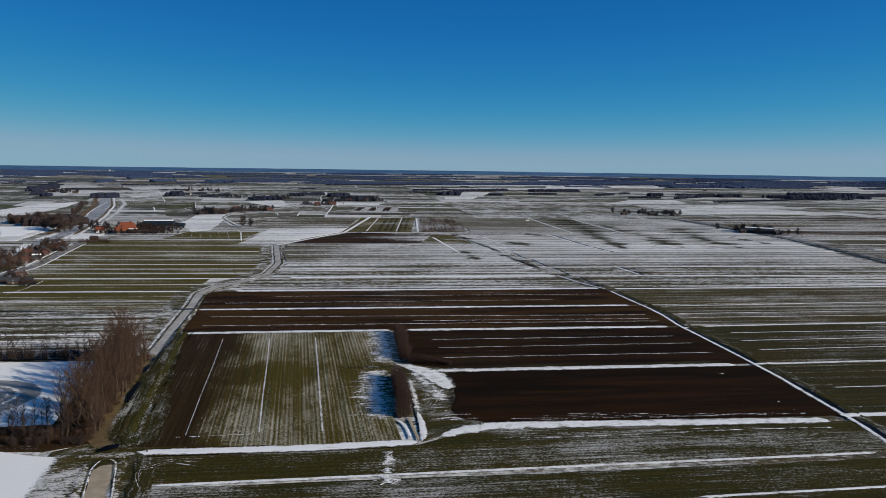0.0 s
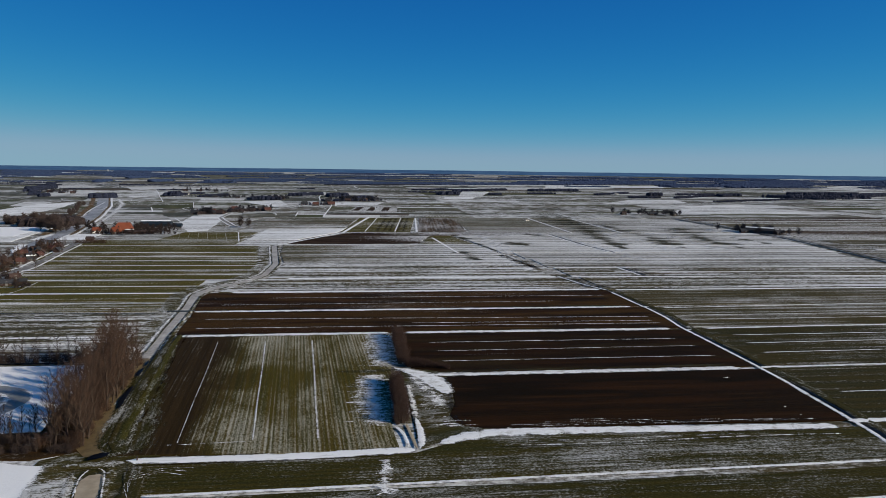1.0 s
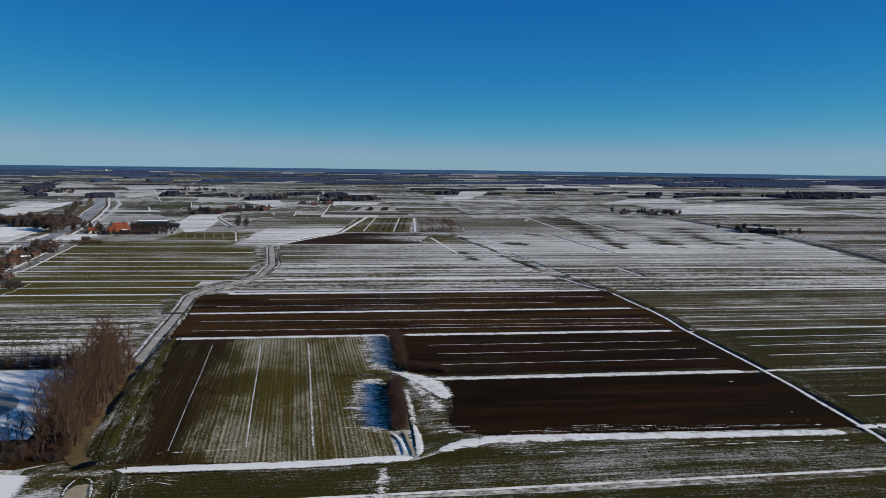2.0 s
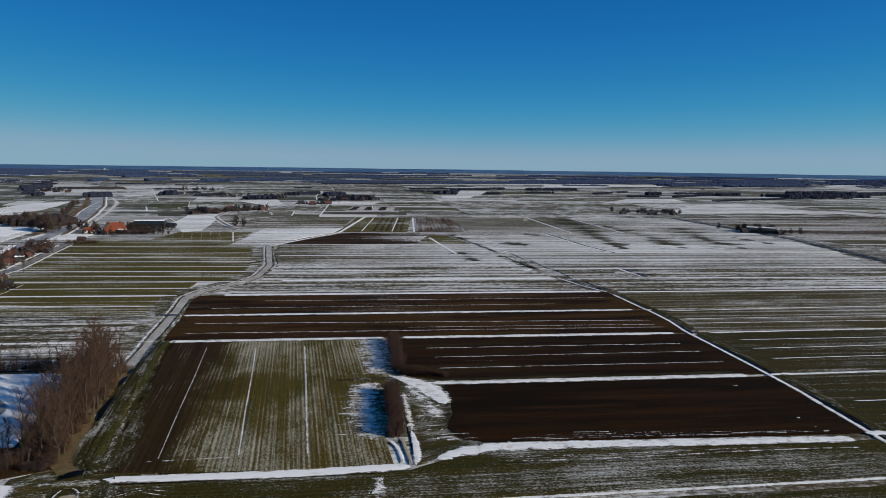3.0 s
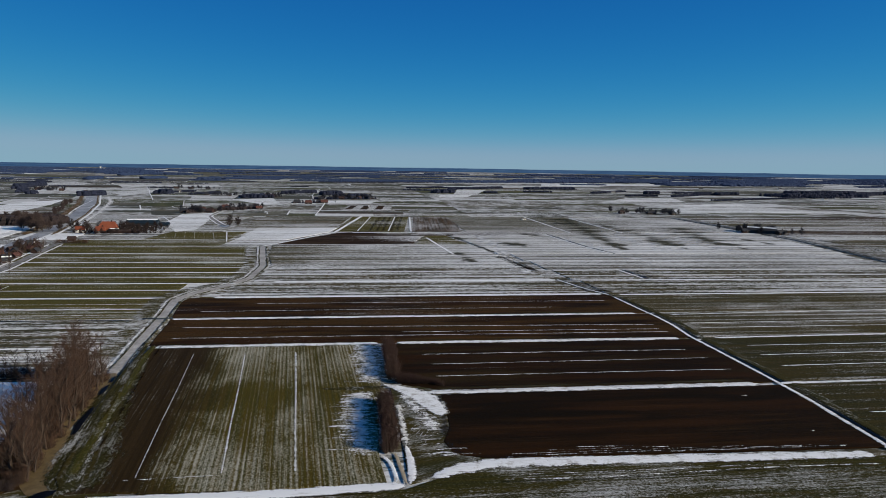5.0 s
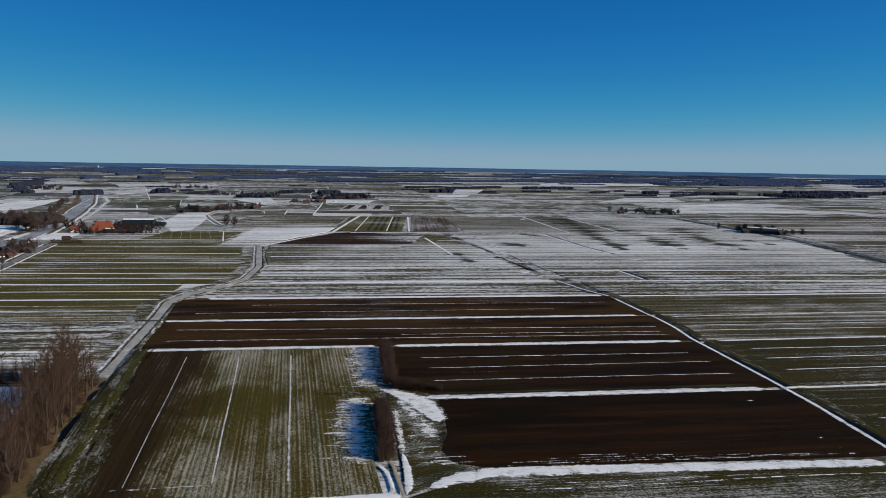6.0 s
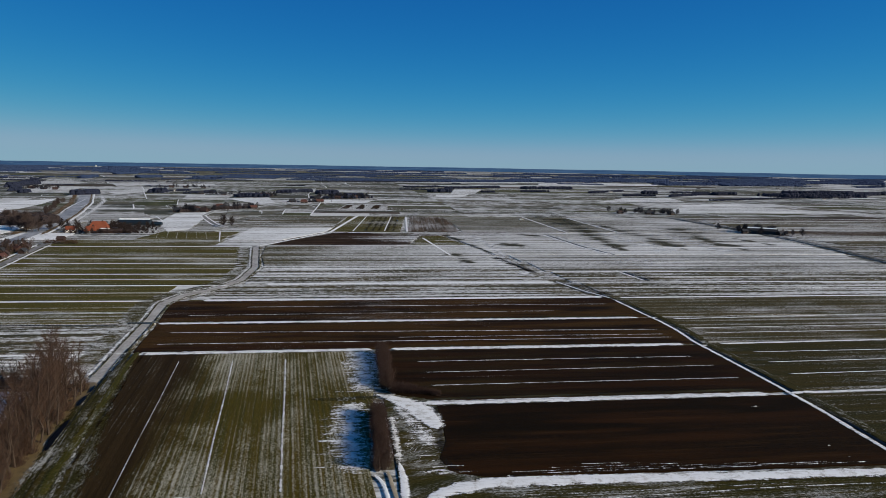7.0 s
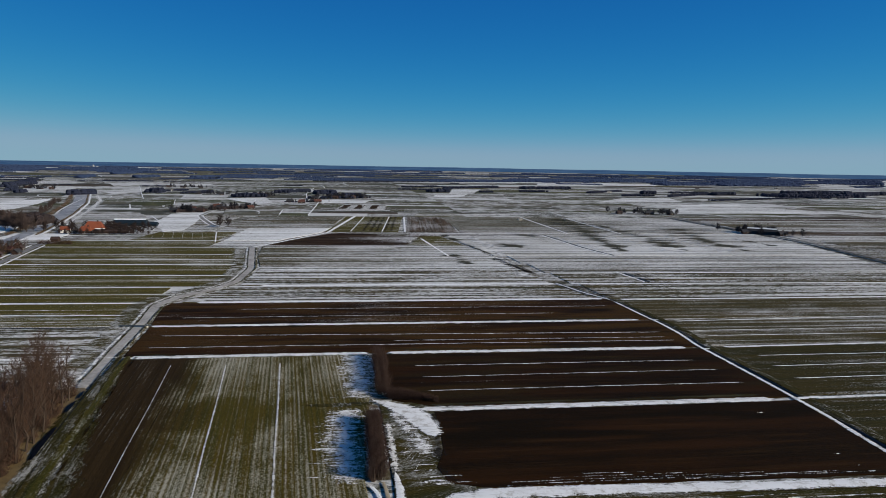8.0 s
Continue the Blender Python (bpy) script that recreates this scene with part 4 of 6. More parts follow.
ribbon("snow_track", [(14.0, 190), (14.2, 176), (14.4, 163)], [2.0, 2.2, 1.8], "lee", "strip of snow along the sunny side of the hedge", "snow drift", 0.25, 0.05, 0.6)
ribbon("snow_track", [(14.0, 164), (14.6, 157), (14.5, 150), (13.6, 144.6)], [0.9, 2.0, 2.3, 1.8], "snow", "narrow snow path past the hedge end", "track", 0.25, 0.05)
ribbon("water", [(11.6, 159.5), (12.3, 152), (12.9, 145.6)], 0.8, "ice_tan", "narrow frozen ditch at the hedge end", "ditch", 0.26, -0.03)
for x, y, ln, w in ((24, 160.5, 8, 0.6), (20, 163.4, 6, 0.8), (20.5, 158.6, 7, 1.2), (18.5, 168.0, 6, 0.9), (25, 157.6, 9, 0.9), (18.5, 172.5, 6, 1.1), (20, 166, 5, 0.5)):
    ribbon("snow_drift", [(x - ln / 2, y), (x, y + 0.5), (x + ln / 2, y + 0.2)], w, "trail", "thin streak of snow on the rough corner", "snow drift", 0.27, 0.02, 0.6, 1.0)
ribbon("snow_drift", [(5.2, 159), (3.8, 178), (4.6, 200)], [7, 12.5, 9.5], "lee_shade", "snow lying on in the shade of the hedge", "snow drift", 0.24, 0.03, 0.35)
ribbon("snow_drift", [(8.0, 207), (7.8, 228), (8.0, 249.5)], [7, 12.5, 12.5], "lee_shade", "snow lying on in the shade of the hedge", "snow drift", 0.24, 0.03, 0.3)
for i in range(26):
    y = 162 + 3.3 * i + rnd(-0.8, 0.8)
    if 199 < y < 208:
        continue
    x, ln = (1.6 if y < 204 else 4.8) + rnd(-0.8, 0.8), rnd(1.5, 5.5)
    ribbon("snow_drift", [(x + 2.5, y), (x - ln * 0.5, y + rnd(-0.3, 0.3)), (x - ln, y + rnd(-0.4, 0.4))], [rnd(0.9, 2.0), rnd(0.6, 1.2), 0.3], "trail", "thin streak of snow blown out over the grass rows", "snow drift", 0.25, 0.02, 0.6, 1.0)
ribbon("snow_drift", [(5.2, 125), (5.4, 132), (6.2, 141)], [6, 3.5, 3.0], "trail", "thin trail of snow across the pasture", "snow drift", 0.24, 0.02, 0.6, 1.0)
ribbon("snow_drift", [(3.6, 124.6), (5.0, 126.2), (6.6, 125.0)], 0.5, "snow", "small arc of snow on the pasture", "snow drift", 0.27, 0.05, 0.4, 0.6)
for i in range(6):
    ribbon("tyre_track", [(15.5 + i * 0.5, 172 - i * 1.7), (18.5 + i * 0.4, 177 - i * 1.2), (23.5, 178 - i * 2.2)], 0.25, "trail", "curved tyre track holding snow", "tyre track", 0.25, 0.02, 0.6, 1.0)
ribbon("bare_strip", [(12, 203.5), (4, 202.5), (-6, 203)], [3, 3.4, 2], "verge", "green grass between two snow drifts", "grass", 0.27, 0.02, 0.5)

ribbon("snow_edge", [(-51, 70), (-53.5, 100), (-56.2, 126), (-58.6, 146)], [8, 8, 8.5, 7], "bank", "fraying border of grass along the snow cover", "bank", 0.30, 0.02, 0.4)


ribbon("field_edge", [(26.5, 156.4), (22.6, 164.5), (24.6, 175), (25.4, 196.5)], [5, 6, 4, 2.5], "furrow", "ploughed soil thinning out into the grass corner", "field strip", 0.25, 0.01, 0.5)
ribbon("field_edge", [(-43.5, 62), (-41.5, 100), (-40.5, 128), (-43.5, 142)], [6, 6, 5.5, 4], "verge", "rough grass border of the pasture", "field strip", 0.245, 0.01, 0.5)
ribbon("ditch_bank", [(-42, 145.7), (-20, 145.5), (6, 146.2)], 0.5, "earth", "dark broken bank of the broad ditch", "bank", 0.33, 0.02, 0.7, 1.0)
ribbon("ditch_bank", [(-44, 142.0), (-12, 141.6), (8, 142.2)], 0.5, "earth", "dark broken bank of the broad ditch", "bank", 0.31, 0.02, 0.7, 1.0)
ribbon("field_edge", [(-47.5, 148), (-50.5, 163), (-53.4, 182), (-57.4, 206), (-60.6, 236)], [11, 11.5, 9.0, 6.0, 3.5], "verge_snowy", "rough green field border sprinkled with snow", "field strip", 0.262, 0.01, 0.4)
EDGE = [(-50.4, 147.6), (-53.4, 154), (-55.0, 163), (-56.4, 177), (-58.8, 197), (-60.9, 215), (-63.4, 234), (-64.9, 251)]
ribbon("bank", [(x + 0.9, y) for x, y in EDGE], 1.6, "verge_snowy", "grey snowy edge of the canal verge", "bank", 0.57, 0.05, 0.5, 1.0)
ribbon("bank", [(x + 3.0, y) for x, y in EDGE[1:]], 2.4, "grass_fray", "green grassy strip of the canal verge", "bank", 0.58, 0.04, 0.4, 1.5)
ribbon("bank", [(x + 5.4, y) for x, y in EDGE[2:]], 1.3, "earth", "dark shallow furrow beside the verge", "bank", 0.50, 0.0, 0.5, 1.5)
for k in range(3):
    ribbon("tyre_track", [(-30 - k, 139.5 - k * 1.6), (-37 - k * 0.5, 140.6 - k), (-43 - k * 0.4, 138 - k * 1.8), (-42 + k * 0.6, 132 - k * 2.2)], 0.16, "trail", "curved tyre track holding snow", "tyre track", 0.29, 0.02, 0.6, 1.0)
for x, y, w in ((107.3, 188.3, 1.2), (109.1, 163.3, 0.8), (109.6, 157.4, 0.9)):
    ribbon("snow_drift", [(x - w, y), (x, y + 0.2), (x + w, y + 0.1)], 0.22, "trail", "small scrap of snow on the ploughed field", "snow drift", 0.24, 0.04, 0.5, 0.6)

# the winding frozen watercourse
ribbon("water", [(-42, 100), (-47.2, 124.5), (-50.3, 138.6)], [4.6, 4.6, 4.2], "ice_tan", "frozen brown ice of a farm canal", "canal", 0.2, -0.03, 0.12)
ribbon("water", [(-52.8, 147.4), (-57.4, 154), (-61.4, 178), (-64.0, 203), (-65.4, 222)], [4.5, 5.4, 5.2, 4.6, 4.0], "ice_brown_shaded", "frozen brown ice of a farm canal", "canal", 0.2, -0.03, 0.12)
ribbon("water", [(-65.2, 222), (-66.6, 239), (-68, 253), (-71.5, 298), (-74.6, 329), (-70, 348), (-59.5, 364), (-51.5, 388), (-50.5, 432), (-58, 490), (-63, 530)], [3.4, 3.4, 3.4, 3.5, 3.8, 3.8, 3.6, 3.6, 3.8, 4.2, 4.2], "ice_grey", "winding canal with grey snow-dusted ice", "canal", 0.2, -0.03, 0.12)
LB = [(-68.4, 226), (-69.6, 242), (-71.2, 258), (-74.4, 300), (-78, 331), (-73, 351.5), (-61.8, 367), (-54.3, 390), (-53.4, 432), (-61, 490), (-66, 530)]
RB = [(-52.2, 158), (-56.4, 180), (-59.8, 203), (-63.6, 239), (-65.2, 253), (-68.6, 298), (-71.4, 327), (-67.5, 344), (-57, 360.5), (-48.8, 386), (-47.6, 432), (-55, 490), (-60, 530)]
ribbon("bank", [(x - 4.5, y) for x, y in LB], 8.0, "bank", "rough grassy canal bank with snow patches", "bank", 0.24, 0.03, 0.4)
ribbon("bank", LB, 1.5, "lee", "snowy canal bank edge", "bank", 0.3, 0.12, 0.6)
ribbon("bank", [(x + 1.2, y) for x, y in LB], 0.7, "verge", "dark rough edge of the canal ice", "bank", 0.32, 0.1, 0.6)
ribbon("bank", [(-57.6, 178), (-59.8, 197), (-61.9, 215), (-64.5, 234), (-66.0, 251), (-66.4, 256)], 0.22, "water", "thin dark edge of open water along the ice", "open water", 0.45, 0.0, 0.5, 1.5)
ribbon("bank", RB, 1.3, "bank", "rough grassy canal bank with snow patches", "bank", 0.3, 0.2, 0.4)
ribbon("bank", [(-49.2, 146), (-52.8, 158), (-56.4, 182), (-60.0, 208), (-61.9, 240)], [5.5, 9.0, 8.5, 7.0, 4.5], "verge", "green grassy canal verge with snow patches", "bank", 0.30, 0.25, 0.25)
ribbon("bank", [(-41, 112), (-45.0, 126), (-47.2, 139), (-49.3, 145)], 2.4, "bank", "rough grassy canal bank with snow patches", "bank", 0.28, 0.2, 0.3)
ribbon("bank", [(-48, 112), (-51.5, 126), (-54.5, 139)], 2.4, "bank", "rough grassy canal bank with snow patches", "bank", 0.28, 0.2, 0.3)
for pts in ([(-47.4, 118), (-49.9, 126), (-52.5, 137), (-51.9, 140.4)], [(-42.9, 118), (-44.9, 126), (-47.9, 137), (-49.0, 140.4), (-51.2, 141)]):
    ribbon("bank", pts, 0.6, "lee", "white rim of snow round the frozen canal end", "bank", 0.5, 0.06, 0.5, 1.0)
ribbon("dam", [(-58, 142.4), (-52, 142.2), (-46, 143.4)], 4.2, "bank", "earth dam crossing the canal", "dam", 0.45, 0.15, 0.3)
for pts, w in (([(-57.9, 175), (-58.9, 181), (-59.6, 187), (-60.0, 193)], [0.4, 1.7, 1.4, 0.4]), ([(-61.6, 202), (-62.2, 206), (-62.4, 210)], [0.4, 1.3, 0.4]), ([(-62.4, 212), (-62.8, 215), (-63.2, 218)], [0.3, 1.0, 0.3]), ([(-54.0, 145.0), (-52.6, 146.2), (-51.6, 147.2), (-50.8, 148.2)], [0.8, 2.8, 2.2, 0.8])):
    ribbon("water", pts, w, "water", "hole of dark open water in the canal ice", "open water", 0.62, -0.02, 0.5, 0.8)
ribbon("snow_ditch", [(-63, 531), (-44.6, 571.3), (-14, 636), (12, 833)], [3.5, 4.0, 4.2, 5.0], "snow", "winding ditch filled with snow", "ditch", 0.24, 0.1, 0.3)
ribbon("snow_ditch", [(-90, 532), (-64, 531)], 4.0, "snow", DITCH, "ditch", 0.24, 0.1, 0.3)

# the long straight ditch with its track
AX = [(113.8, 112), (118.4, 136), (120.0, 145), (120.7, 153), (121.5, 163), (122.3, 173), (123.3, 182), (123.7, 195), (124.1, 211), (124.3, 228), (124.5, 244), (124.3, 251), (126.4, 269), (126.6, 286), (125.9, 293), (125.4, 310), (124.9, 327)]
ribbon("water", [(x + 1.0, y) for x, y in AX], [2.2 if y < 150 else 1.15 for x, y in AX], "water", "long straight ditch of dark open water", "ditch", 0.2, -0.05, 0.2)
for y0, x0, x1 in ((197.6, 122.2, 131), (247.0, 122.5, 126.5), (290.4, 124, 128)):
    ribbon("snow_track", [(x0, y0 - 0.6), ((x0 + x1) / 2, y0), (x1, y0 + 0.2)], [1.8, 2.2, 1.4], "snow_clean", "snow-covered culvert crossing over the ditch", "track", 0.36, 0.08, 0.3)
ribbon("snow_track", [(x - 0.7, y) for x, y in AX], 1.6, "snow", "snow-covered edge along the long ditch", "track", 0.28, 0.08, 0.35)
ribbon("bank", [(x + 3.2, y) for x, y in AX], 3.6, "verge", "rough grassy ditch bank with snow patches", "bank", 0.26, 0.15, 0.3)
BX = [(124, 332), (117, 352), (111.5, 378.2), (106.5, 414.6), (102, 470.4), (94, 530), (79, 622), (70, 650)]
ribbon("water", [(x + 1.3, y) for x, y in BX[:3]], 1.5, "water", "long straight ditch of dark open water", "ditch", 0.2, -0.05, 0.2)
ribbon("snow_track", BX[:3], 1.8, "snow", "snow-covered edge along the long ditch", "track", 0.26, 0.1, 0.35)
ribbon("water", [(106.8, 416), (104.5, 445), (99.5, 475)], 0.9, "water", "narrow dark cross ditch", "ditch", 0.25, -0.03, 0.4)
for pts in ([(164.6, 415), (164.9, 380)], [(160.8, 414), (161.4, 380)], [(116.5, 375), (123.0, 338)], [(111.0, 374), (117.0, 340)], [(98.0, 476), (106.0, 412)], [(105.5, 474), (109, 412)]):
    ribbon("bank", pts, 3.6, "earth", "dark reedy bank of a cross ditch", "bank", 0.27, 0.03, 0.7)
for pts in ([(120, 375), (122.5, 357), (128.5, 338)], [(101, 474), (102.5, 445), (109.5, 404)], [(168, 412), (168.5, 381)]):
    ribbon("bank", pts, [7.5, 9, 6][:len(pts)] if len(pts) > 2 else 6.0, "earth", "broad dark reedy bank of a cross ditch", "bank", 0.262, 0.03, 0.8)
ribbon("bank", [(103, 416), (100.5, 445), (96, 475)], 4.0, "swept", "dark grassy bank of the ditch", "bank", 0.24, 0.03, 0.6)
ribbon("bank", [(127, 338), (121, 352), (114.5, 376)], 4.0, "swept", "dark grassy bank of the ditch", "bank", 0.24, 0.03, 0.6)
ribbon("snow_track", BX[4:], 1.6, "trail", "faint snow trail along a parcel border", "track", 0.26, 0.1, 0.35)
ribbon("snow_track", [(118, 152.2), (124, 152.4), (134, 152.2)], 3.4, "snow_clean", "snow-covered culvert crossing over the ditch", "track", 0.32, 0.12, 0.2)
ribbon("water", [(391, 830), (391.4, 691.6), (386, 575.9), (370, 491.5), (356, 424.7), (330, 330), (310, 250)], 2.8, "water", "broad dark ditch beside a road", "canal", 0.22, -0.05, 0.12)
ribbon("road", [(340, 930), (398, 830), (399, 691.6), (394, 575.9), (378, 491.5), (364, 424.7), (338, 330), (318, 250)], 3.4, "asphalt", "narrow frosty country road", "road", 0.3, 0.05, 0.1)

# parcels of the middle distance
ML = {"blown": "olive meadow with wind-blown snow","whiter": "wide meadow white with wind-blown snow", "plough_streak": "brown ploughed field streaked with snow", "green": "green meadow with patches of snow", "dull": "dull olive meadow with thin snow", "grey": "grey meadow half covered by thin snow", "pale": "meadow mostly covered by thin snow", "white": "wide meadow white with wind-blown snow", "plough_line": "brown ploughed field with thin snow"}


def parcel(x0, x1, y0, y1, m, skew=0.0):
    field([(x0, y0), (x1, y0), (x1 + skew, y1), (x0 + skew, y1)], m, ML[m], 0.16, "field", 1.5)


parcel(-16, 48, 645, 824, "green", 18)
field([(55, 645), (101, 645), (118, 828), (72, 828)], "plough_dusted", "brown ploughed field dusted with snow", 0.16, "field", 1.5)
for x in (17, 23.5, 29, 36.5, 42):
    ribbon("furrow_strip", [(x, 650), (x + 8, 740), (x + 16, 822)], [5.5, 7.5, 6.5], "furrow", "dark ploughed strip between snow and grass", "field strip", 0.25, 0.02, 0.6, 5.0)
for x in (6, 34):
    ribbon("snow_ditch", [(x, 648), (x + 16, 822)], 1.6, "snow", "narrow cross ditch filled with snow", "ditch", 0.26, 0.05, 0.4)
parcel(105, 200, 645, 826, "blown", 6)
parcel(204, 250, 645, 826, "blown", 4)
parcel(255, 384, 645, 826, "pale", 4)
field([(0, 637), (190, 636), (192, 644), (2, 644)], "plough_streak", "narrow brown strip beside a snow line")
field([(-90, 575), (-50, 575), (-19, 640), (-12, 680), (-86, 680)], "whiter", ML["white"], 0.16, "field", 1.5)
parcel(-110, -14, 682, 826, "dull", 14)
parcel(-160, -96, 576, 640, "green", 6)
parcel(-190, -112, 640, 700, "grey", 6)
parcel(-200, -120, 702, 827, "dull", 10)
parcel(-240, -205, 706, 827, "grey", -18)
parcel(-212, -95, 534, 572, "green", 4)

for y0, y1, m in ((500, 536, "grey"), (540, 577, "dull"), (581, 618, "grey"), (622, 668, "plough_streak"), (672, 706, "pale"), (710, 752, "dull"), (756, 790, "grey"), (794, 826, "plough_streak")):
    parcel(408, 900, y0, y1, m)
    ditch(408, y1 + 2, 860, y1 + 2, 2.6)

# ---- the far polder: parcels of every size, bent along the old watercourses ----
def bend(u, v):
    """From the plan of straight parcels to the land: the western ones lean with the broad canal."""
    w = max(0.0, min(1.0, -(u + 30) / 170))
    far_off = max(0.0, min(1.0, (v - 832) / 500))
    x = u - 0.30 * (v - 832) * w + 0.030 * v * noise.noise((u * 0.0018, v * 0.0016, 3.0))
    y = v + far_off * (0.22 * w * (u + 30) * min(1.0, 900 / v) + 0.055 * v * noise.noise((u * 0.0016, v * 0.0013, 8.0)))
    return x, y


def far_field(cell, material, label):
    """One far parcel: a low slab whose own x axis runs along its long side."""
    u0, u1, v0, v1 = cell
    pts = []
    for (a0, b0), (a1, b1) in (((u0, v0), (u1, v0)), ((u1, v0), (u1, v1)), ((u1, v1), (u0, v1)), ((u0, v1), (u0, v0))):
        for i in range(4):
            pts.append(bend(a0 + (a1 - a0) * i / 4, b0 + (b1 - b0) * i / 4))
    cx, cy = sum(p[0] for p in pts) / 16, sum(p[1] for p in pts) / 16
    t = math.atan2(pts[4][1] - pts[0][1], pts[4][0] - pts[0][0])
    if abs(v1 - v0) > 1.3 * abs(u1 - u0):
        t = math.atan2(pts[12][1] - pts[0][1], pts[12][0] - pts[0][0])
    c, q = math.cos(t), math.sin(t)
    FIELDS.append(1)
    z, h0 = 0.16 + 0.01 * (len(FIELDS) % 7), lift(cx, cy)
    verts = []
    for k, low in ((0.997, 0.0), (1.0, -0.25)):
        for x, y in pts:
            x1, y1 = (x - cx) * k, (y - cy) * k
            verts.append((x1 * c + y1 * q, -x1 * q + y1 * c, z + low + lift(x, y) - h0))
    faces = [tuple(range(16))] + [((i + 1) % 16, i, 16 + i, 16 + (i + 1) % 16) for i in range(16)]
    ob = link_mesh("field", mesh_of("field", verts, faces), M[material])
    ob.matrix_basis = pose(cx, cy, h0, 0, 0, math.degrees(t))
    tagged(ob, label, "field", "", "structure")


def far_line(a, b, width, material, name, label, category):
    pts = [bend(a[0] + (b[0] - a[0]) * i / 5, a[1] + (b[1] - a[1]) * i / 5) for i in range(6)]
    ribbon(name, pts, width, material, label, category, 0.29, 0.12, 0.3, 14)


def far_land(u0, u1, v0, v1, depth=0):
    """Parts the land again and again until the pieces are parcels."""
    mid = (v0 + v1) / 2
    x, y = bend((u0 + u1) / 2, mid)
    reach = (u1 - u0) * 0.6
    if x - reach > 0.88 * y + 120 or x + reach < -0.52 * y - 160:
        return
    west = u0 + u1 < 0
    wide, deep = mid * rnd(0.035, 0.12) * (1 if west else 2.0), mid * rnd(0.026, 0.075) * (1 if west else 0.75)
    if v1 - v0 > deep * 1.6 and (v1 - v0) / deep >= (u1 - u0) / wide * rnd(0.6, 1.6):
        m = v0 + (v1 - v0) * rnd(0.36, 0.64)
        far_land(u0, u1, v0, m, depth + 1), far_land(u0, u1, m, v1, depth + 1)
        if depth > 3 and mid < 2900 and random.random() < 0.55:
            far_line((u0, m), (u1, m), rnd(2.0, 4.4) * (0.5 + mid / 1800), "snow" if random.random() < 0.55 else "hedge_line", "snow_ditch", DITCH, "ditch")
        return
    if u1 - u0 > wide * 1.6:
        m = u0 + (u1 - u0) * rnd(0.3, 0.7)
        far_land(u0, m, v0, v1, depth + 1), far_land(m, u1, v0, v1, depth + 1)
        if depth > 3 and mid < 2900 and random.random() < (0.75 if west else 0.5):
            far_line((m, v0), (m, v1), rnd(1.2, 2.8) * (0.5 + mid / 1800), "snow" if random.random() < 0.66 else "hedge_line", "snow_ditch", DITCH, "ditch")
        return
    kinds = ("dull", "grey", "green", "pale", "white", "plough_line")
    m = random.choices(kinds, (36, 26, 15, 12, 9, 2) if west else (38, 28, 13, 12, 7, 4))[0]
    if m in ("dull", "green") and x > 0.66 * y and y > 2000:
        m = "white"
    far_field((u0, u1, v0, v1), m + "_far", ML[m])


def patch(corners, material="whiter", label="meadow corner white with drifted snow", z=0.27):
    field(corners, material, label, z, "field", 3.0)


patch([(-182, 724), (-194, 846), (-162, 869), (-145, 747), (-137, 656), (-150, 638)])
patch([(-196, 1186), (-135, 1236), (-107, 1077), (-134, 1058)])
patch([(-58, 1170), (43, 1185), (28, 1095), (-35, 1086)])
patch([(-14, 937), (-4, 1044), (59, 1052), (52, 943)], "pale", "small parcels half covered by snow")
ribbon("snow_track", [(-247, 690), (-262, 745), (-292, 870), (-350, 1085), (-405, 1235)], [3, 5, 8, 11, 8], "lee", "broad strip of snow along the canal bank", "snow drift", 0.36, 0.1, 0.5, 8)
patch([(-253, 720), (-279, 830), (-220, 835), (-199, 775), (-227, 750), (-242, 728)], "white", "meadow mostly covered by thin snow")
patch([(-412, 848), (-451, 929), (-461, 1061), (-433, 1131), (-402, 1010), (-385, 900)])
patch([(-292, 600), (-333, 684), (-299, 686), (-283, 651), (-279, 600)], "smooth", "smooth snow-covered meadow corner")
patch([(-278, 1275), (-208, 1335), (-194, 1192), (-259, 1157)], "white", "meadow mostly covered by thin snow")
patch([(-462, 1412), (-398, 1657), (-370, 1492), (-400, 1298)], "white", "meadow mostly covered by thin snow")
patch([(-810, 1781), (-775, 2069), (-652, 1888), (-707, 1606)], "white", "meadow mostly covered by thin snow")
for corners in ([(428, 919), (749, 932), (631, 1098), (536, 1087)], [(423, 1174), (616, 1238), (654, 1376), (549, 1358)], [(515, 1105), (577, 1100), (663, 1120), (684, 1172)], [(605, 2204), (1049, 2290), (1204, 2627), (665, 2424)], [(209, 1449), (268, 1489), (330, 1736), (255, 1717)], [(163, 1316), (223, 1350), (246, 1440), (175, 1416)]):
    patch(corners, "whiter", "far meadow white with drifted snow", 0.30)
for pts, w in (([(55, 862), (240, 872), (470, 868)], 4.5), ([(50, 842), (220, 848), (420, 850)], 3.2), ([(-40, 858), (55, 862)], 3.0)):
    ribbon("snow_ditch", pts, w, "snow", "long far ditch filled with white snow", "ditch", 0.36, 0.1, 0.3, 10)
patch([(48, 609), (175, 611), (172, 631), (60, 631)], "plough_brown", "narrow dark strip of bare soil", 0.25)
for x in (-4, 16, 36):
    patch([(x - 6, 950), (x + 4, 950), (x + 12, 1040), (x + 2, 1040)], "plough_line", "small dark ploughed plot between snow", 0.31)
for pts in ([(-124, 963), (-111, 1017), (-94, 1095), (-78, 1148), (-56, 1192)], [(-31, 1056), (-54, 1189)], [(-206, 742), (-186, 705), (-160, 650)], [(-345, 1010), (-332, 945)], [(-288, 1010), (-262, 925), (-258, 905)]):
    ribbon("snow_track", pts, 2.4, "snow", "snow-covered lane between far fields", "track", 0.36, 0.08, 0.4, 8)
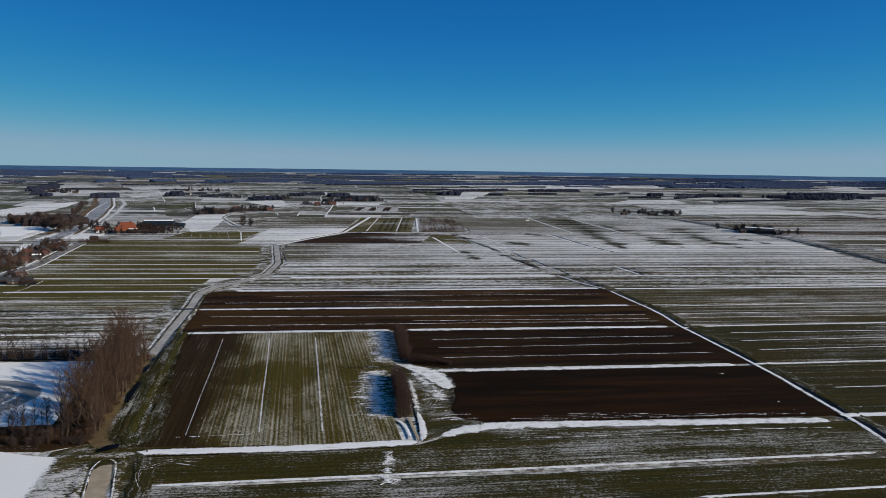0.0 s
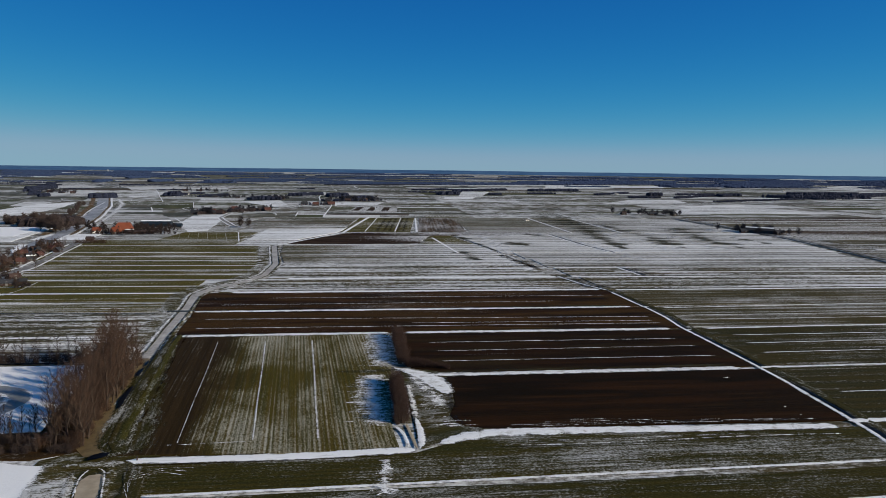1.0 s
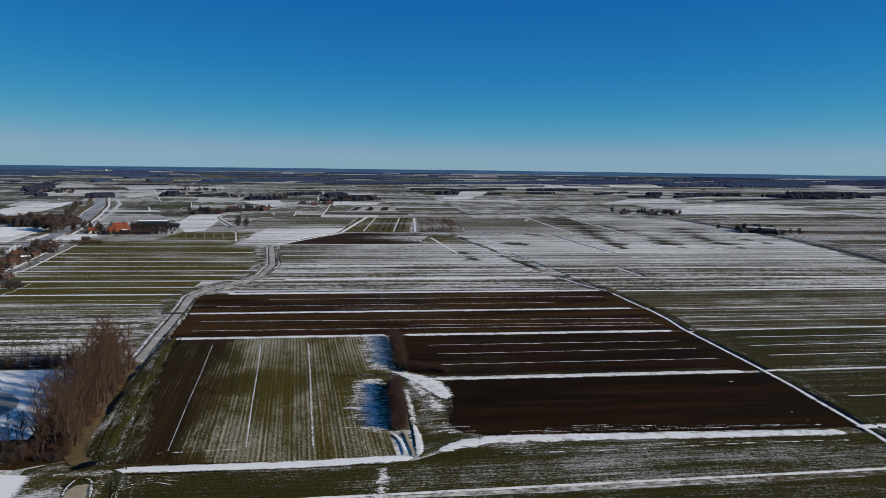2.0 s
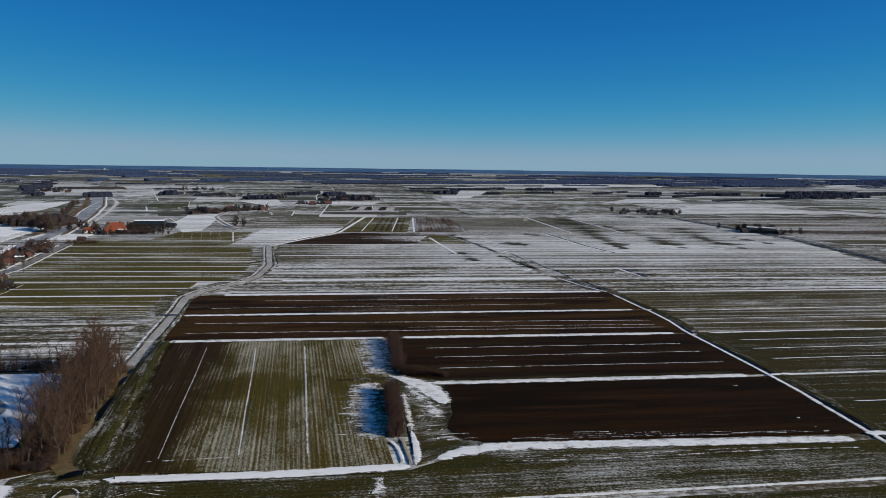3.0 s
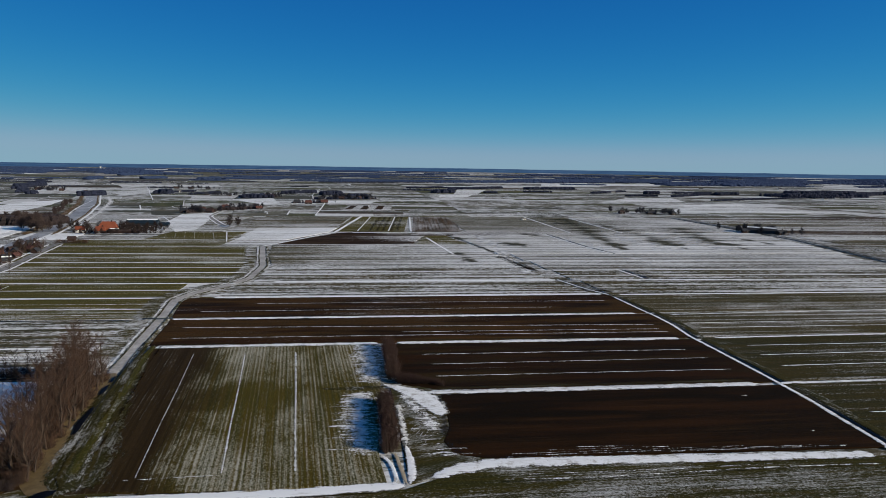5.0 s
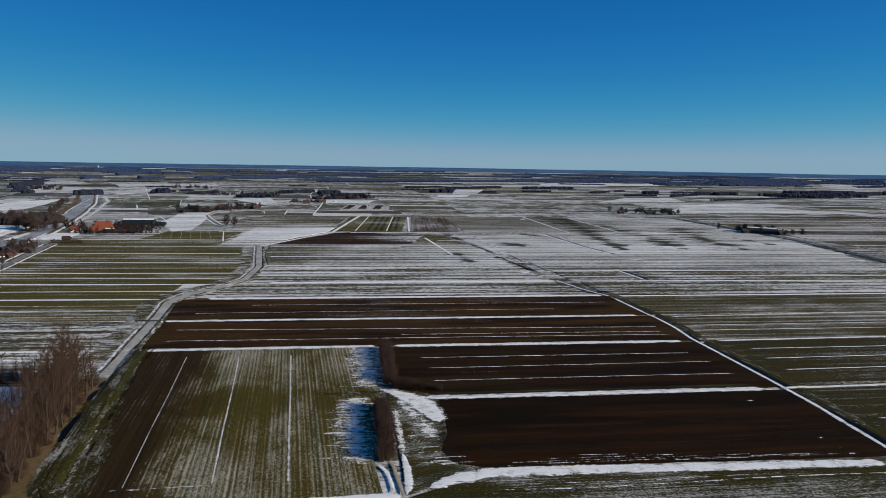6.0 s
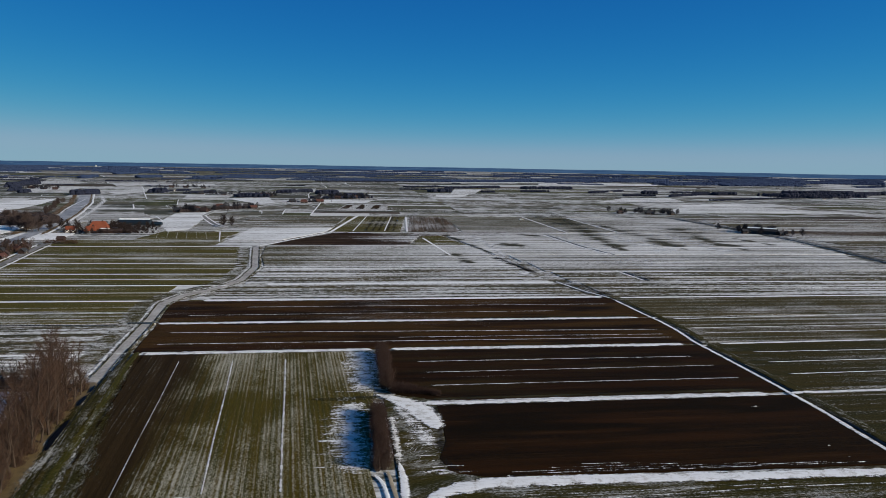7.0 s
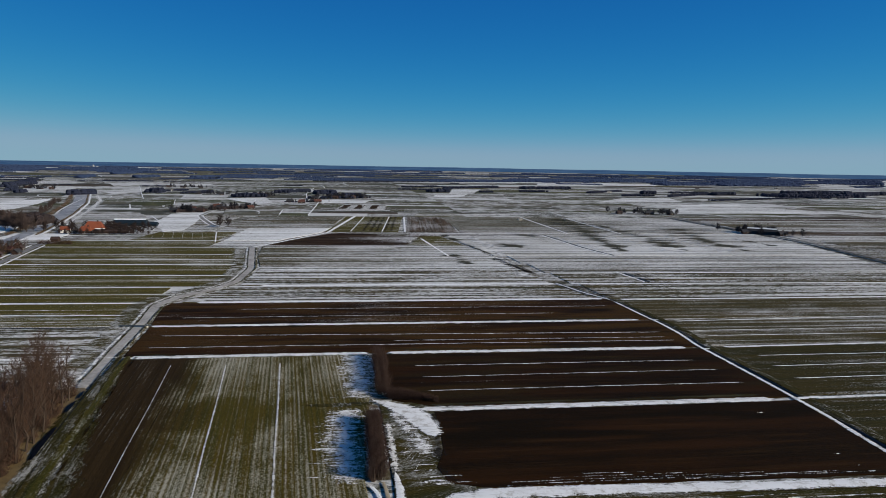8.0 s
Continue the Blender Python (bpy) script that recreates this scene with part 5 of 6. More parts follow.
random.seed(11)
far_land(-2600, 3900, 832, 4300)
for k in range(26):
    y = 850 + 1500 * (k / 25) ** 1.3
    x0 = rnd(-0.50, -0.04) * y
    ribbon("snow_track", [(x0, y), (x0 + rnd(-30, 30), y + rnd(30, 60)), (x0 + rnd(-90, 90), y + rnd(90, 160))], rnd(1.4, 2.6) * (0.6 + y / 2500), "snow", "snow-covered lane between far fields", "track", 0.33, 0.08, 0.3, 10)

# ---- trees ----
T_ALDER = [tree_meshes(20 + i, 15.5, 3.1, 40, 1900, 0.0100, 0.14, 1.0) for i in range(6)]
T_THIN = [tree_meshes(40 + i, 9.0, 1.7, 18, 700, 0.018, 0.2, 1.0) for i in range(3)]
T_ROUND = [tree_meshes(60 + i, 13.0, 4.6, 60, 2200, 0.050, 0.12, 0.62) for i in range(4)]
S_THICK = [shrub_meshes(80 + i, 5.4, 2.0, 18, 460, 0.028) for i in range(4)]
S_LOW = [shrub_meshes(90 + i, 3.6, 2.2, 12, 700, 0.032) for i in range(3)]
TREE_PARTS, SHRUB_PARTS = ("trunk", "crown"), ("stem", "crown")

random.seed(5)
for i in range(48):
    f = i / 47
    yy = 153 + 64 * f + rnd(-1.5, 1.5)
    xx = -58.5 - 7.2 * f - (i % 4) * 2.3 + rnd(-0.9, 0.9)
    plant("alder_tree", random.choice(T_ALDER), TREE_PARTS, "bark", "twig", "tall leafless russet-brown alder beside the frozen canal", "tree", (xx, yy), rnd(0.78, 1.04) * (1.02 + 0.12 * f), rnd(0, 360), "trees along the canal")
for i in range(64):
    f = i / 63
    plant("shrub", random.choice(S_LOW), SHRUB_PARTS, "bark", "twig", "bare russet undergrowth below the canal trees", "shrub", (-57.9 - 7.3 * f - rnd(0, 1) ** 2 * 9, 151.5 + 68 * f), rnd(0.5, 0.95), rnd(0, 360), "undergrowth along the canal")
for i in range(96):
    xx, yy = -59 - 60 * i / 95 + rnd(-1, 1), 149.5 + 10 * rnd(0, 1)
    plant("shrub", random.choice(S_LOW), SHRUB_PARTS, "bark", "twig_dark", "bare dark-brown shrub in a thicket edge", "shrub", (xx, yy), rnd(0.35, 0.65), rnd(0, 360), "thicket along the paddock")
for i in range(66):
    xx, yy = -62 - 54 * i / 65 + rnd(-1.5, 1.5), 157 + rnd(-6, 8)
    plant("young_tree", random.choice(T_THIN), TREE_PARTS, "bark", "twig_dark", "slender leafless young tree", "tree", (xx, yy), rnd(0.45, 0.9), rnd(0, 360), "thicket along the paddock")
for i in range(26):
    xx, yy = -80 - 62 * i / 25 + rnd(-1, 1), 220 + rnd(-0.6, 0.6)
    plant("young_tree", random.choice(T_THIN), TREE_PARTS, "bark", "twig_dark", "slender leafless young tree", "tree", (xx, yy), rnd(0.7, 1.1), rnd(0, 360), "row behind the paddock")
growth("hedge_row", S_LOW, [(-78 - 62 * i / 51 + rnd(-1, 1), 220.5 + rnd(-0.6, 0.6), rnd(0.6, 0.95), rnd(0, 360)) for i in range(52)], "twig_dark", "low dark bare shrubs in a row behind the paddock", "hedge")
# the two alder hedges
for i in range(48):
    f = i / 47
    plant("shrub", random.choice(S_THICK), SHRUB_PARTS, "bark", "twig_hedge", "dense dark-brown leafless alder shrub in a hedge", "shrub", (10.0 + 1.4 * (i % 2) + rnd(-0.3, 0.3), 160.5 + 30.5 * f), rnd(0.78, 0.98) * (1 - 0.15 * f), rnd(0, 360), "hedge on the field edge")
for i in range(34):
    f = i / 33
    plant("shrub", random.choice(S_THICK), SHRUB_PARTS, "bark", "twig_hedge", "dense dark-brown leafless alder shrub in a hedge", "shrub", (13.2 + 1.7 * (i % 2) + rnd(-0.3, 0.3), 210.5 + 34.5 * f), rnd(0.74, 0.92), rnd(0, 360), "hedge on the field edge")
for i in range(22):
    plant("shrub", random.choice(S_LOW), SHRUB_PARTS, "bark", "twig_hedge", "dense dark-brown leafless alder shrub in a hedge", "shrub", (15 + 12 * i / 21, 208 - 4 * i / 21 + rnd(-0.8, 0.8)), rnd(0.8, 0.95) - 0.02 * i, rnd(0, 360), "hedge on the field edge")

# ---- frozen pond in the paddock ----
def ellipse(cx, cy, rx, ry):
    return [(cx + rx * math.cos(2 * math.pi * k / 20), cy + ry * math.sin(2 * math.pi * k / 20)) for k in range(20)]


field(ellipse(-99, 182, 17, 16), "ice_pond", "frozen pond with grey ice in the snowy paddock", 0.24, "pond", 0.8)
field(ellipse(-99, 181, 9.5, 8.5), "ice_pond", "grey inner ice of the frozen pond", 0.30, "pond_ice", 0.6)
for r, w, tone in ((17.2, 0.8, "trail"), (12.0, 2.2, "lee"), (9.6, 1.0, "trail")):
    ribbon("pond_edge", [(-99 + r * math.cos(radians(q)), 181.5 + 0.93 * r * math.sin(radians(q))) for q in range(-80, 120, 14)], w, tone, "pale rim of snow round the pond", "pond edge", 0.33, 0.04, 0.4, 1.5)
ribbon("footpath", [(-104, 196), (-90, 199), (-80, 203), (-76, 212)], 1.0, "trail", "trodden path through snow", "track", 0.28, 0.01, 0.4, 1.5)

# ---- the farm beside the broad canal ----
house((-204.5, 637), 15.5, 12, 2.6, 8.6, "tile_red", "brick", "large farmhouse with an orange clay-tile hip roof", "farmhouse", 4, 0.55, True, 5, name="farmhouse")
house((-208.5, 629), 8, 6.5, 2.0, 5.2, "tile_red", "brick", "lower front wing with an orange tile roof", "house", 6, 0.3, True, 3)
house((-198, 631), 7, 5, 1.8, 3.2, "tile_dark", "brick", "low farm shed with snow on its roof", "shed", 2, 0.0, False, 0, name="shed", snow_roof=True)
house((-226, 634), 7, 5.5, 2.2, 4.6, "tile_red", "render", "small white house with an orange tile roof", "house", 10, 0.0, True, 3)
house((-195, 701), 28, 10, 2.8, 5.6, "sheet_green", "sheet_green", "long dark green barn with snow along its ridge", "barn", 0, 0.0, False, 0, name="barn", snow_roof=True)
house((-174, 696), 8, 7, 1.6, 3.2, "sheet_green", "sheet_green", "low dark green shed beside the barn", "shed", 0, 0.0, False, 0, name="shed")
house((-188, 628), 22, 4, 1.6, 2.4, "tile_brown", "brick", "low brown shed row in front of the barn", "shed", 2, 0.0, False, 0, name="shed")

# ---- broad canal with its banks, and the road through the village ----
CANAL = [(-205, 440), (-217, 474), (-237, 545), (-246, 605), (-264, 684), (-303, 834), (-360, 1030), (-448, 1288), (-520, 1500)]
ribbon("canal", CANAL, [10, 10, 11, 11, 12, 14, 16, 17, 15], "ice_blue", "broad canal of blue-grey ice", "canal", 0.34, -0.03, 0.15, 8)
ribbon("bank", [(x + 10 + y * 0.003, y) for x, y in CANAL[3:]], 3.6, "snow", "snowy canal bank", "bank", 0.42, 0.2, 0.4, 8)
ribbon("bank", [(x + 7.2 + y * 0.002, y) for x, y in CANAL[3:]], 2.4, "reed", "brown reedy canal bank", "bank", 0.45, 0.15, 0.4, 8)
ribbon("bank", [(x - 11 - y * 0.004, y) for x, y in CANAL[3:]], 8.0, "reed", "brown reedy canal bank", "bank", 0.42, 0.2, 0.4, 8)
ribbon("road", [(-186, 360), (-188.4, 384.2), (-187.5, 419.6), (-193, 451.7), (-199.7, 489.2), (-208.7, 541.2), (-204, 574), (-196, 610)], 4.5, "asphalt", "narrow village road dusted with frost", "road", 0.32, 0.05, 0.1)
ribbon("snow_track", [(-183, 360), (-184.6, 384.2), (-183.8, 419.6), (-189, 451.7), (-195.7, 489.2), (-204, 541.2)], 2.0, "snow", "snowy verge along the village road", "verge", 0.3, 0.08, 0.5)
ribbon("snow_track", [(-163, 352), (-164, 368)], 1.0, "lee", "snow-covered footpath", "track", 0.3, 0.05, 0.4)
LANE = [(-98.8, 678), (-113.7, 687), (-124.8, 710), (-148.8, 785), (-157.9, 820), (-160.6, 895), (-144, 948), (-92.3, 1027), (-67.7, 1220)]
ribbon("road", LANE, 3.0, "asphalt", "winding country lane", "road", 0.32, 0.05, 0.1)
ribbon("verge", [(x + 2.9, y) for x, y in LANE], 2.0, "snow", "snow along a winding lane", "verge", 0.3, 0.06, 0.4)
ribbon("verge", [(x - 2.9, y) for x, y in LANE], 2.0, "snow", "snow along a winding lane", "verge", 0.3, 0.06, 0.4)
parcel(-255, -212, 575, 622, "whiter", -6)
parcel(-330, -262, 560, 690, "whiter", -20)

random.seed(31)
ROOFS = ("tile_brown", "tile_dark", "tile_dull", "tile_brown", "tile_dark")
for x, y in ((-202, 415), (-207, 436), (-211, 455), (-204, 462), (-217, 478), (-207, 481), (-216, 497), (-209, 505), (-221, 510), (-215, 525), (-222, 536), (-199, 438), (-206, 425), (-200, 450), (-212, 444), (-205, 470), (-211, 488), (-203, 494), (-219, 501), (-209, 516)):
    house((x + rnd(-2, 2), y), rnd(4.0, 6.0), rnd(3.4, 4.4), 1.6, rnd(3.0, 3.8), random.choice(ROOFS), "brick", "small brick village house with a tiled roof", "house", rnd(20, 150), 0.0, True, 3, group="village houses", snow_roof=random.random() < 0.12)
house((-171, 361), 5.0, 3.4, 1.5, 2.8, "tile_dark", "brick", "brick house with a dark roof by the footpath", "house", 20, 0.0, True, 3)
house((-178, 365), 4, 3, 1.4, 2.6, "tile_dark", "brick", "brick shed with a dark roof", "shed", 15, 0.0, False, 0, name="shed")
house((-207, 566), 5, 4, 1.9, 3.4, "tile_brown", "brick", "small brown shed in an orchard", "shed", 0, 0.0, False, 0, name="shed")
patch([(-213, 452), (-219, 480), (-240, 541), (-248, 541), (-232, 496)], "smooth", "snow-covered yard behind the village houses", 0.24)
patch([(-190, 396), (-198, 430), (-204, 450), (-214, 440), (-204, 400)], "rough", "trodden village gardens with snow", 0.24)
for twig in ("twig_dark", "twig_mauve", "twig"):
    growth("garden_shrubs", S_LOW, [(-197 - 22 * i / 19 + rnd(-9, 7), 405 + 135 * i / 19 + rnd(-4, 4), rnd(0.4, 0.9), rnd(0, 360)) for i in range(20)], twig, "bare garden shrubs between village houses", "shrubs")
growth("farmyard_shrubs", S_LOW, [(-200 + 0.9 * i + rnd(-2, 2), 640 + rnd(-16, 16), rnd(0.5, 0.9), rnd(0, 360)) for i in range(34)], "twig_dark", "low dark bare shrubs round the farmyard", "shrubs")
for i in range(18):
    plant("farm_tree", random.choice(T_ROUND), TREE_PARTS, "bark", "twig_dark", "leafless tree in the farmyard", "tree", (-214 + 2.7 * i + rnd(-3, 3), 668 + rnd(-18, 18)), rnd(0.3, 0.55), rnd(0, 360), "farmyard trees")
growth("farmyard_shrubs", S_LOW, [(-216 + 1.3 * i + rnd(-2, 2), 650 + rnd(-22, 30), rnd(0.6, 1.1), rnd(0, 360)) for i in range(40)], "twig_dark", "low dark bare shrubs between the farm buildings", "shrubs")
GARDEN = "leafless garden tree between village houses"
for i in range(48):
    f = i / 47
    plant("garden_tree", random.choice(T_THIN), TREE_PARTS, "bark", "twig", GARDEN, "tree", (-196 - 22 * f + rnd(-9, 9), 405 + 130 * f + rnd(-4, 4)), rnd(0.55, 1.0), rnd(0, 360), "village trees")
for i in range(9):
    plant("garden_tree", random.choice(T_ROUND), TREE_PARTS, "bark", "twig_mauve", GARDEN, "tree", (-204 - rnd(6, 24), 412 + 12 * i + rnd(-4, 4)), rnd(0.4, 0.75), rnd(0, 360), "village trees")
for i in range(9):
    plant("orchard_tree", random.choice(S_LOW), SHRUB_PARTS, "bark", "twig", "small pruned orchard tree in a row", "tree", (-211 + i * 2.6, 549 + rnd(-0.5, 0.5)), 0.95, rnd(0, 360), "orchard row")
ribbon("snow_track", [(-193.5, 384.2), (-192.4, 419.6), (-198, 451.7), (-204.6, 489.2), (-213, 541.2)], 2.2, "snow", "snowy verge along the village road", "verge", 0.3, 0.08, 0.5)
ribbon("snow_track", [(-160, 330), (-158, 345), (-160, 368)], 0.9, "lee", "snow-covered footpath", "track", 0.3, 0.05, 0.4)
growth("garden_shrubs", S_LOW, [(-186 + 1.2 * i + rnd(-2, 2), 388 - 1.6 * i + rnd(-7, 7), rnd(0.5, 0.95), rnd(0, 360)) for i in range(24)], "twig_dark", "bare dark garden shrubs beside the footpath", "shrubs")
for i in range(9):
    plant("garden_tree", random.choice(T_THIN), TREE_PARTS, "bark", "twig_dark", GARDEN, "tree", (-187 + 3.0 * i + rnd(-2, 2), 390 - 4.4 * i + rnd(-6, 6)), rnd(0.4, 0.75), rnd(0, 360), "village trees")
house((-176, 380), 4.6, 3.4, 1.5, 2.9, "tile_brown", "brick", "small brick house among garden shrubs", "house", 35, 0.0, True, 3)
house((-166, 366), 3.6, 2.8, 1.4, 2.4, "tile_dark", "brick", "brick shed with a dark roof", "shed", 20, 0.0, False, 0, name="shed")
plant("garden_tree", T_THIN[0], TREE_PARTS, "bark", "twig_dark", "slim dark upright tree beside the road", "tree", (-178, 408), 1.1, 40)
ROUND = "large round leafless tree on the canal bank"
for x, y, k in ((-262, 638, 1.35), (-270, 645, 1.15), (-255, 632, 0.9), (-280, 652, 0.95), (-292, 690, 0.95), (-302, 712, 0.9), (-312, 716, 1.0), (-323, 717, 0.9), (-332, 716, 0.7), (-300, 700, 0.8), (-286, 668, 0.9), (-276, 660, 0.8), (-340, 720, 0.8), (-316, 722, 0.85)):
    plant("round_tree", random.choice(T_ROUND), TREE_PARTS, "bark", "twig_mauve", ROUND, "tree", (x, y), k, rnd(0, 360), "trees by the canal")
    plant("round_tree", random.choice(T_ROUND), TREE_PARTS, "bark", "twig_mauve", ROUND, "tree", (x + rnd(-5, 5), y + rnd(3, 9)), k * rnd(0.7, 1.0), rnd(0, 360), "trees by the canal")
for x, y, k in ((-246, 642, 0.6), (-240, 652, 0.75), (-234, 648, 0.7), (-219, 632, 0.6), (-224, 642, 0.75), (-214, 645, 0.7), (-196, 640, 0.55), (-190, 644, 0.6), (-180, 634, 0.5), (-250, 655, 0.6), (-170, 640, 0.45), (-184, 652, 0.5)):
    plant("farm_tree", random.choice(T_ROUND), TREE_PARTS, "bark", "twig_dark", "leafless tree in the farmyard", "tree", (x, y), k, rnd(0, 360), "farmyard trees")
growth("farmyard_shrubs", S_LOW, [(-222 + 4.2 * i + rnd(-1, 1), 624 + rnd(-2, 4), rnd(0.6, 1.0), rnd(0, 360)) for i in range(16)], "twig_dark", "low dark bare shrubs along the farmyard", "shrubs")
for i in range(22):
    f = i / 21
    plant("bank_tree", random.choice(T_ROUND), TREE_PARTS, "bark", "twig_mauve", "leafless tree on the far canal bank", "tree", (-285 - 105 * f + rnd(-3, 3), 700 + 340 * f), rnd(0.45, 0.7), rnd(0, 360), "trees by the canal")
plant("round_tree", T_ROUND[0], TREE_PARTS, "bark", "twig_dark", "lone leafless tree beside the lane", "tree", (-113, 687), 0.9, 10)
plant("round_tree", T_ROUND[1], TREE_PARTS, "bark", "twig_dark", "lone leafless tree beside the lane", "tree", (-106, 690), 0.75, 80)


def hamlet(x0, y0, x1, y1, n, trees, roofs, label, size=1.0):
    """A row of farm buildings with bare trees round them."""
    for i in range(n):
        f = (i + rnd(0.2, 0.8)) / n
        house((x0 + (x1 - x0) * f, y0 + (y1 - y0) * f + rnd(-4, 4)), rnd(7, 11) * size, rnd(5.5, 7) * size, rnd(1.8, 2.3), rnd(4.0, 5.4) * size, random.choice(roofs), "brick", label, "farmhouse", rnd(-25, 25), random.choice((0, 0.5)), True, 3, name="farmhouse", group="hamlet houses", snow_roof=False)
    for i in range(trees * 2):
        f = i / max(1, trees * 2 - 1)
        plant("hamlet_tree", random.choice(T_ROUND), TREE_PARTS, "twig_far", "twig_far", "leafless tree in a distant farmyard", "tree", (x0 + (x1 - x0) * (0.5 + 0.5 * math.copysign(abs(2 * f - 1) ** 1.4, 2 * f - 1)) + rnd(-8, 8), y0 + (y1 - y0) * f + rnd(-9, 22)), rnd(0.3, 1.0) ** 1.2 * 0.75 * size, rnd(0, 360), "distant farmyard trees")


D3, R3 = ("tile_dark", "tile_dark", "tile_brown"), ("tile_brown", "tile_dark", "tile_dark")
hamlet(-200, 874, -165, 880, 3, 12, R3, "distant farmhouse among bare trees")
hamlet(-165, 930, -122, 962, 2, 16, R3, "distant farmhouse among bare trees")
hamlet(-186, 1270, -128, 1274, 4, 12, R3, "distant farmhouse among bare trees")
hamlet(-200, 1300, -290, 1340, 2, 12, R3, "distant farmhouse among bare trees")
hamlet(-56, 1208, 38, 1240, 6, 26, D3, "distant dark-roofed farm building", 1.1)
hamlet(-82, 1090, -30, 1104, 1, 4, ("tile_dull",), "distant farmhouse with a dull red roof")
hamlet(-90, 1098, -34, 1106, 2, 0, ("tile_dark",), "distant low dark barn")
hamlet(352, 908, 432, 886, 3, 14, D3, "distant dark-roofed farm building")
hamlet(374, 656, 414, 618, 2, 22, D3, "dark-roofed farm building behind bare trees", 0.9)
house((394, 640), 26, 9, 3.0, 5.5, "tile_dark", "sheet_green", "long low barn with a snow-covered roof", "barn", -38, 0.0, False, 0, name="barn", snow_roof=True)
hamlet(-470, 1262, -436, 1268, 0, 9, D3, "distant farmhouse")
hamlet(-640, 1500, -560, 1460, 3, 14, R3, "distant farmhouse among bare trees")
hamlet(-420, 1640, -300, 1620, 3, 12, R3, "distant farmhouse among bare trees")

for x, y in ((1018, 1512), (1116, 1590), (1000, 1378), (1075, 1440), (622, 1620), (557, 1748), (1366, 2095), (1050, 2008), (317, 1618), (-348, 1408), (-340, 1438), (195, 788)):
    big = 0.35 if y < 800 else 0.7
    house((x, y), rnd(10, 16) * big, 7 * big, 3.2 * big, 6.0 * big, random.choice(("frame_paint", "tile_dark")), "render", "far farm building with pale walls and a grey roof", "farmhouse", rnd(-20, 20), 0.0, False, 3, name="farm_building", group="far farm buildings")
for x, y in ((-153, 1258), (-141, 1260), (-65, 1075), (-163, 944), (-369, 1460), (-180, 888)):
    house((x, y), rnd(8, 11), 7, 2.6, 5.6, "tile_dull", "brick", "far farmhouse with a red tiled roof", "farmhouse", rnd(-20, 20), 0.4, True, 3, name="farmhouse", group="far farmhouses")
for x, y, w, a in ((-146, 1268, 13, -8), (-120, 940, 10, 20)):
    house((x, y), w * 0.75, 6, 2.3, 4.6, "tile_dull", "brick", "distant house with a red roof", "house", a, 0.0, True, 3, group="hamlet houses")
for i in range(14):
    plant("farm_tree", random.choice(T_ROUND), TREE_PARTS, "bark", "twig_dark", "leafless tree in the farmyard", "tree", (-226 + 4.4 * i + rnd(-1.5, 1.5), 617 + rnd(-3, 5)), rnd(0.26, 0.45), rnd(0, 360), "farmyard trees")

# ---- far woods ----
def woodland(x0, y0, x1, y1, depth, n, tall, label="distant belt of bare woodland", twig=""):
    """A wood, far off: many rough little trees of trunk and ragged blades."""
    v, f = [], []
    tall = tall * (0.72 if y0 < 2250 else 0.62)
    for i in range(int(n * 1.7)):
        a, b = rnd(0, 1), rnd(0, 1)
        x, y = x0 + (x1 - x0) * a + rnd(-6, 6), y0 + (y1 - y0) * a + depth * b
        z, h = lift(x, y), tall * rnd(0.74, 1.0)
        w = h * (rnd(0.42, 0.70) if y0 < 2250 else rnd(0.8, 1.4))
        k = len(v)
        for zf, wf in ((-0.02, 0.85), (0.34, 1.05), (0.70, 0.90), (0.93, 0.48)):
            for j in range(6):
                t = 1.047 * j + zf
                q = w * wf * rnd(0.75, 1.2)
                v.append(Vector((x + q * math.cos(t), y + q * math.sin(t), z + h * (zf + rnd(-0.05, 0.05)))))
        for r in range(3):
            for j in range(6):
                m = (j + 1) % 6
                f.append((k + 6 * r + j, k + 6 * r + m, k + 6 * r + 6 + m, k + 6 * r + 6 + j))
        f.append(tuple(k + 18 + j for j in range(6)))
        for k in range(9):
            t, q = rnd(0, 6.283), rnd(0.3, 1.0)
            s = Vector((x + math.cos(t) * w * q, y + math.sin(t) * w * q, z + h * rnd(0.3, 0.8)))
            d = Vector((math.cos(t) * 0.5, math.sin(t) * 0.5, rnd(0.4, 1.2))).normalized()
            sliver(v, f, s, d, h * rnd(0.16, 0.3), h * rnd(0.05, 0.10))
    ob = centred("woodland", v, f, M[twig or ("wood_far" if y0 < 2300 else "wood_hazy_tint")])
    return tagged(ob, label, "woodland", "", "stuff")


random.seed(77)
for x0, y0, x1, y1, deep, tall in ((945, 1505, 993, 1486, 21, 9.2), (980, 1483, 1197, 1493, 30, 10.0), (1111, 1662, 1274, 1628, 30, 10.5), (1013, 1435, 1123, 1454, 22, 6.6), (1245, 1590, 1478, 1737, 26, 9.5), (698, 1270, 1042, 1467, 19, 3.6), (850, 1546, 928, 1592, 22, 8.0), (687, 1432, 853, 1577, 20, 5.0), (789, 1628, 892, 1650, 22, 5.4), (563, 1581, 688, 1711, 21, 5.2), (585, 1440, 658, 1453, 19, 4.7), (690, 1576, 721, 1582, 21, 8.9), (458, 1810, 594, 1846, 23, 8.4), (408, 1612, 467, 1625, 20, 5.0), (246, 1754, 405, 1882, 22, 6.8), (298, 1555, 322, 1561, 19, 4.7)):
    woodland(x0, y0, x1, y1, deep, int(math.hypot(x1 - x0, y1 - y0) * 0.55) + 8, tall / 0.72)
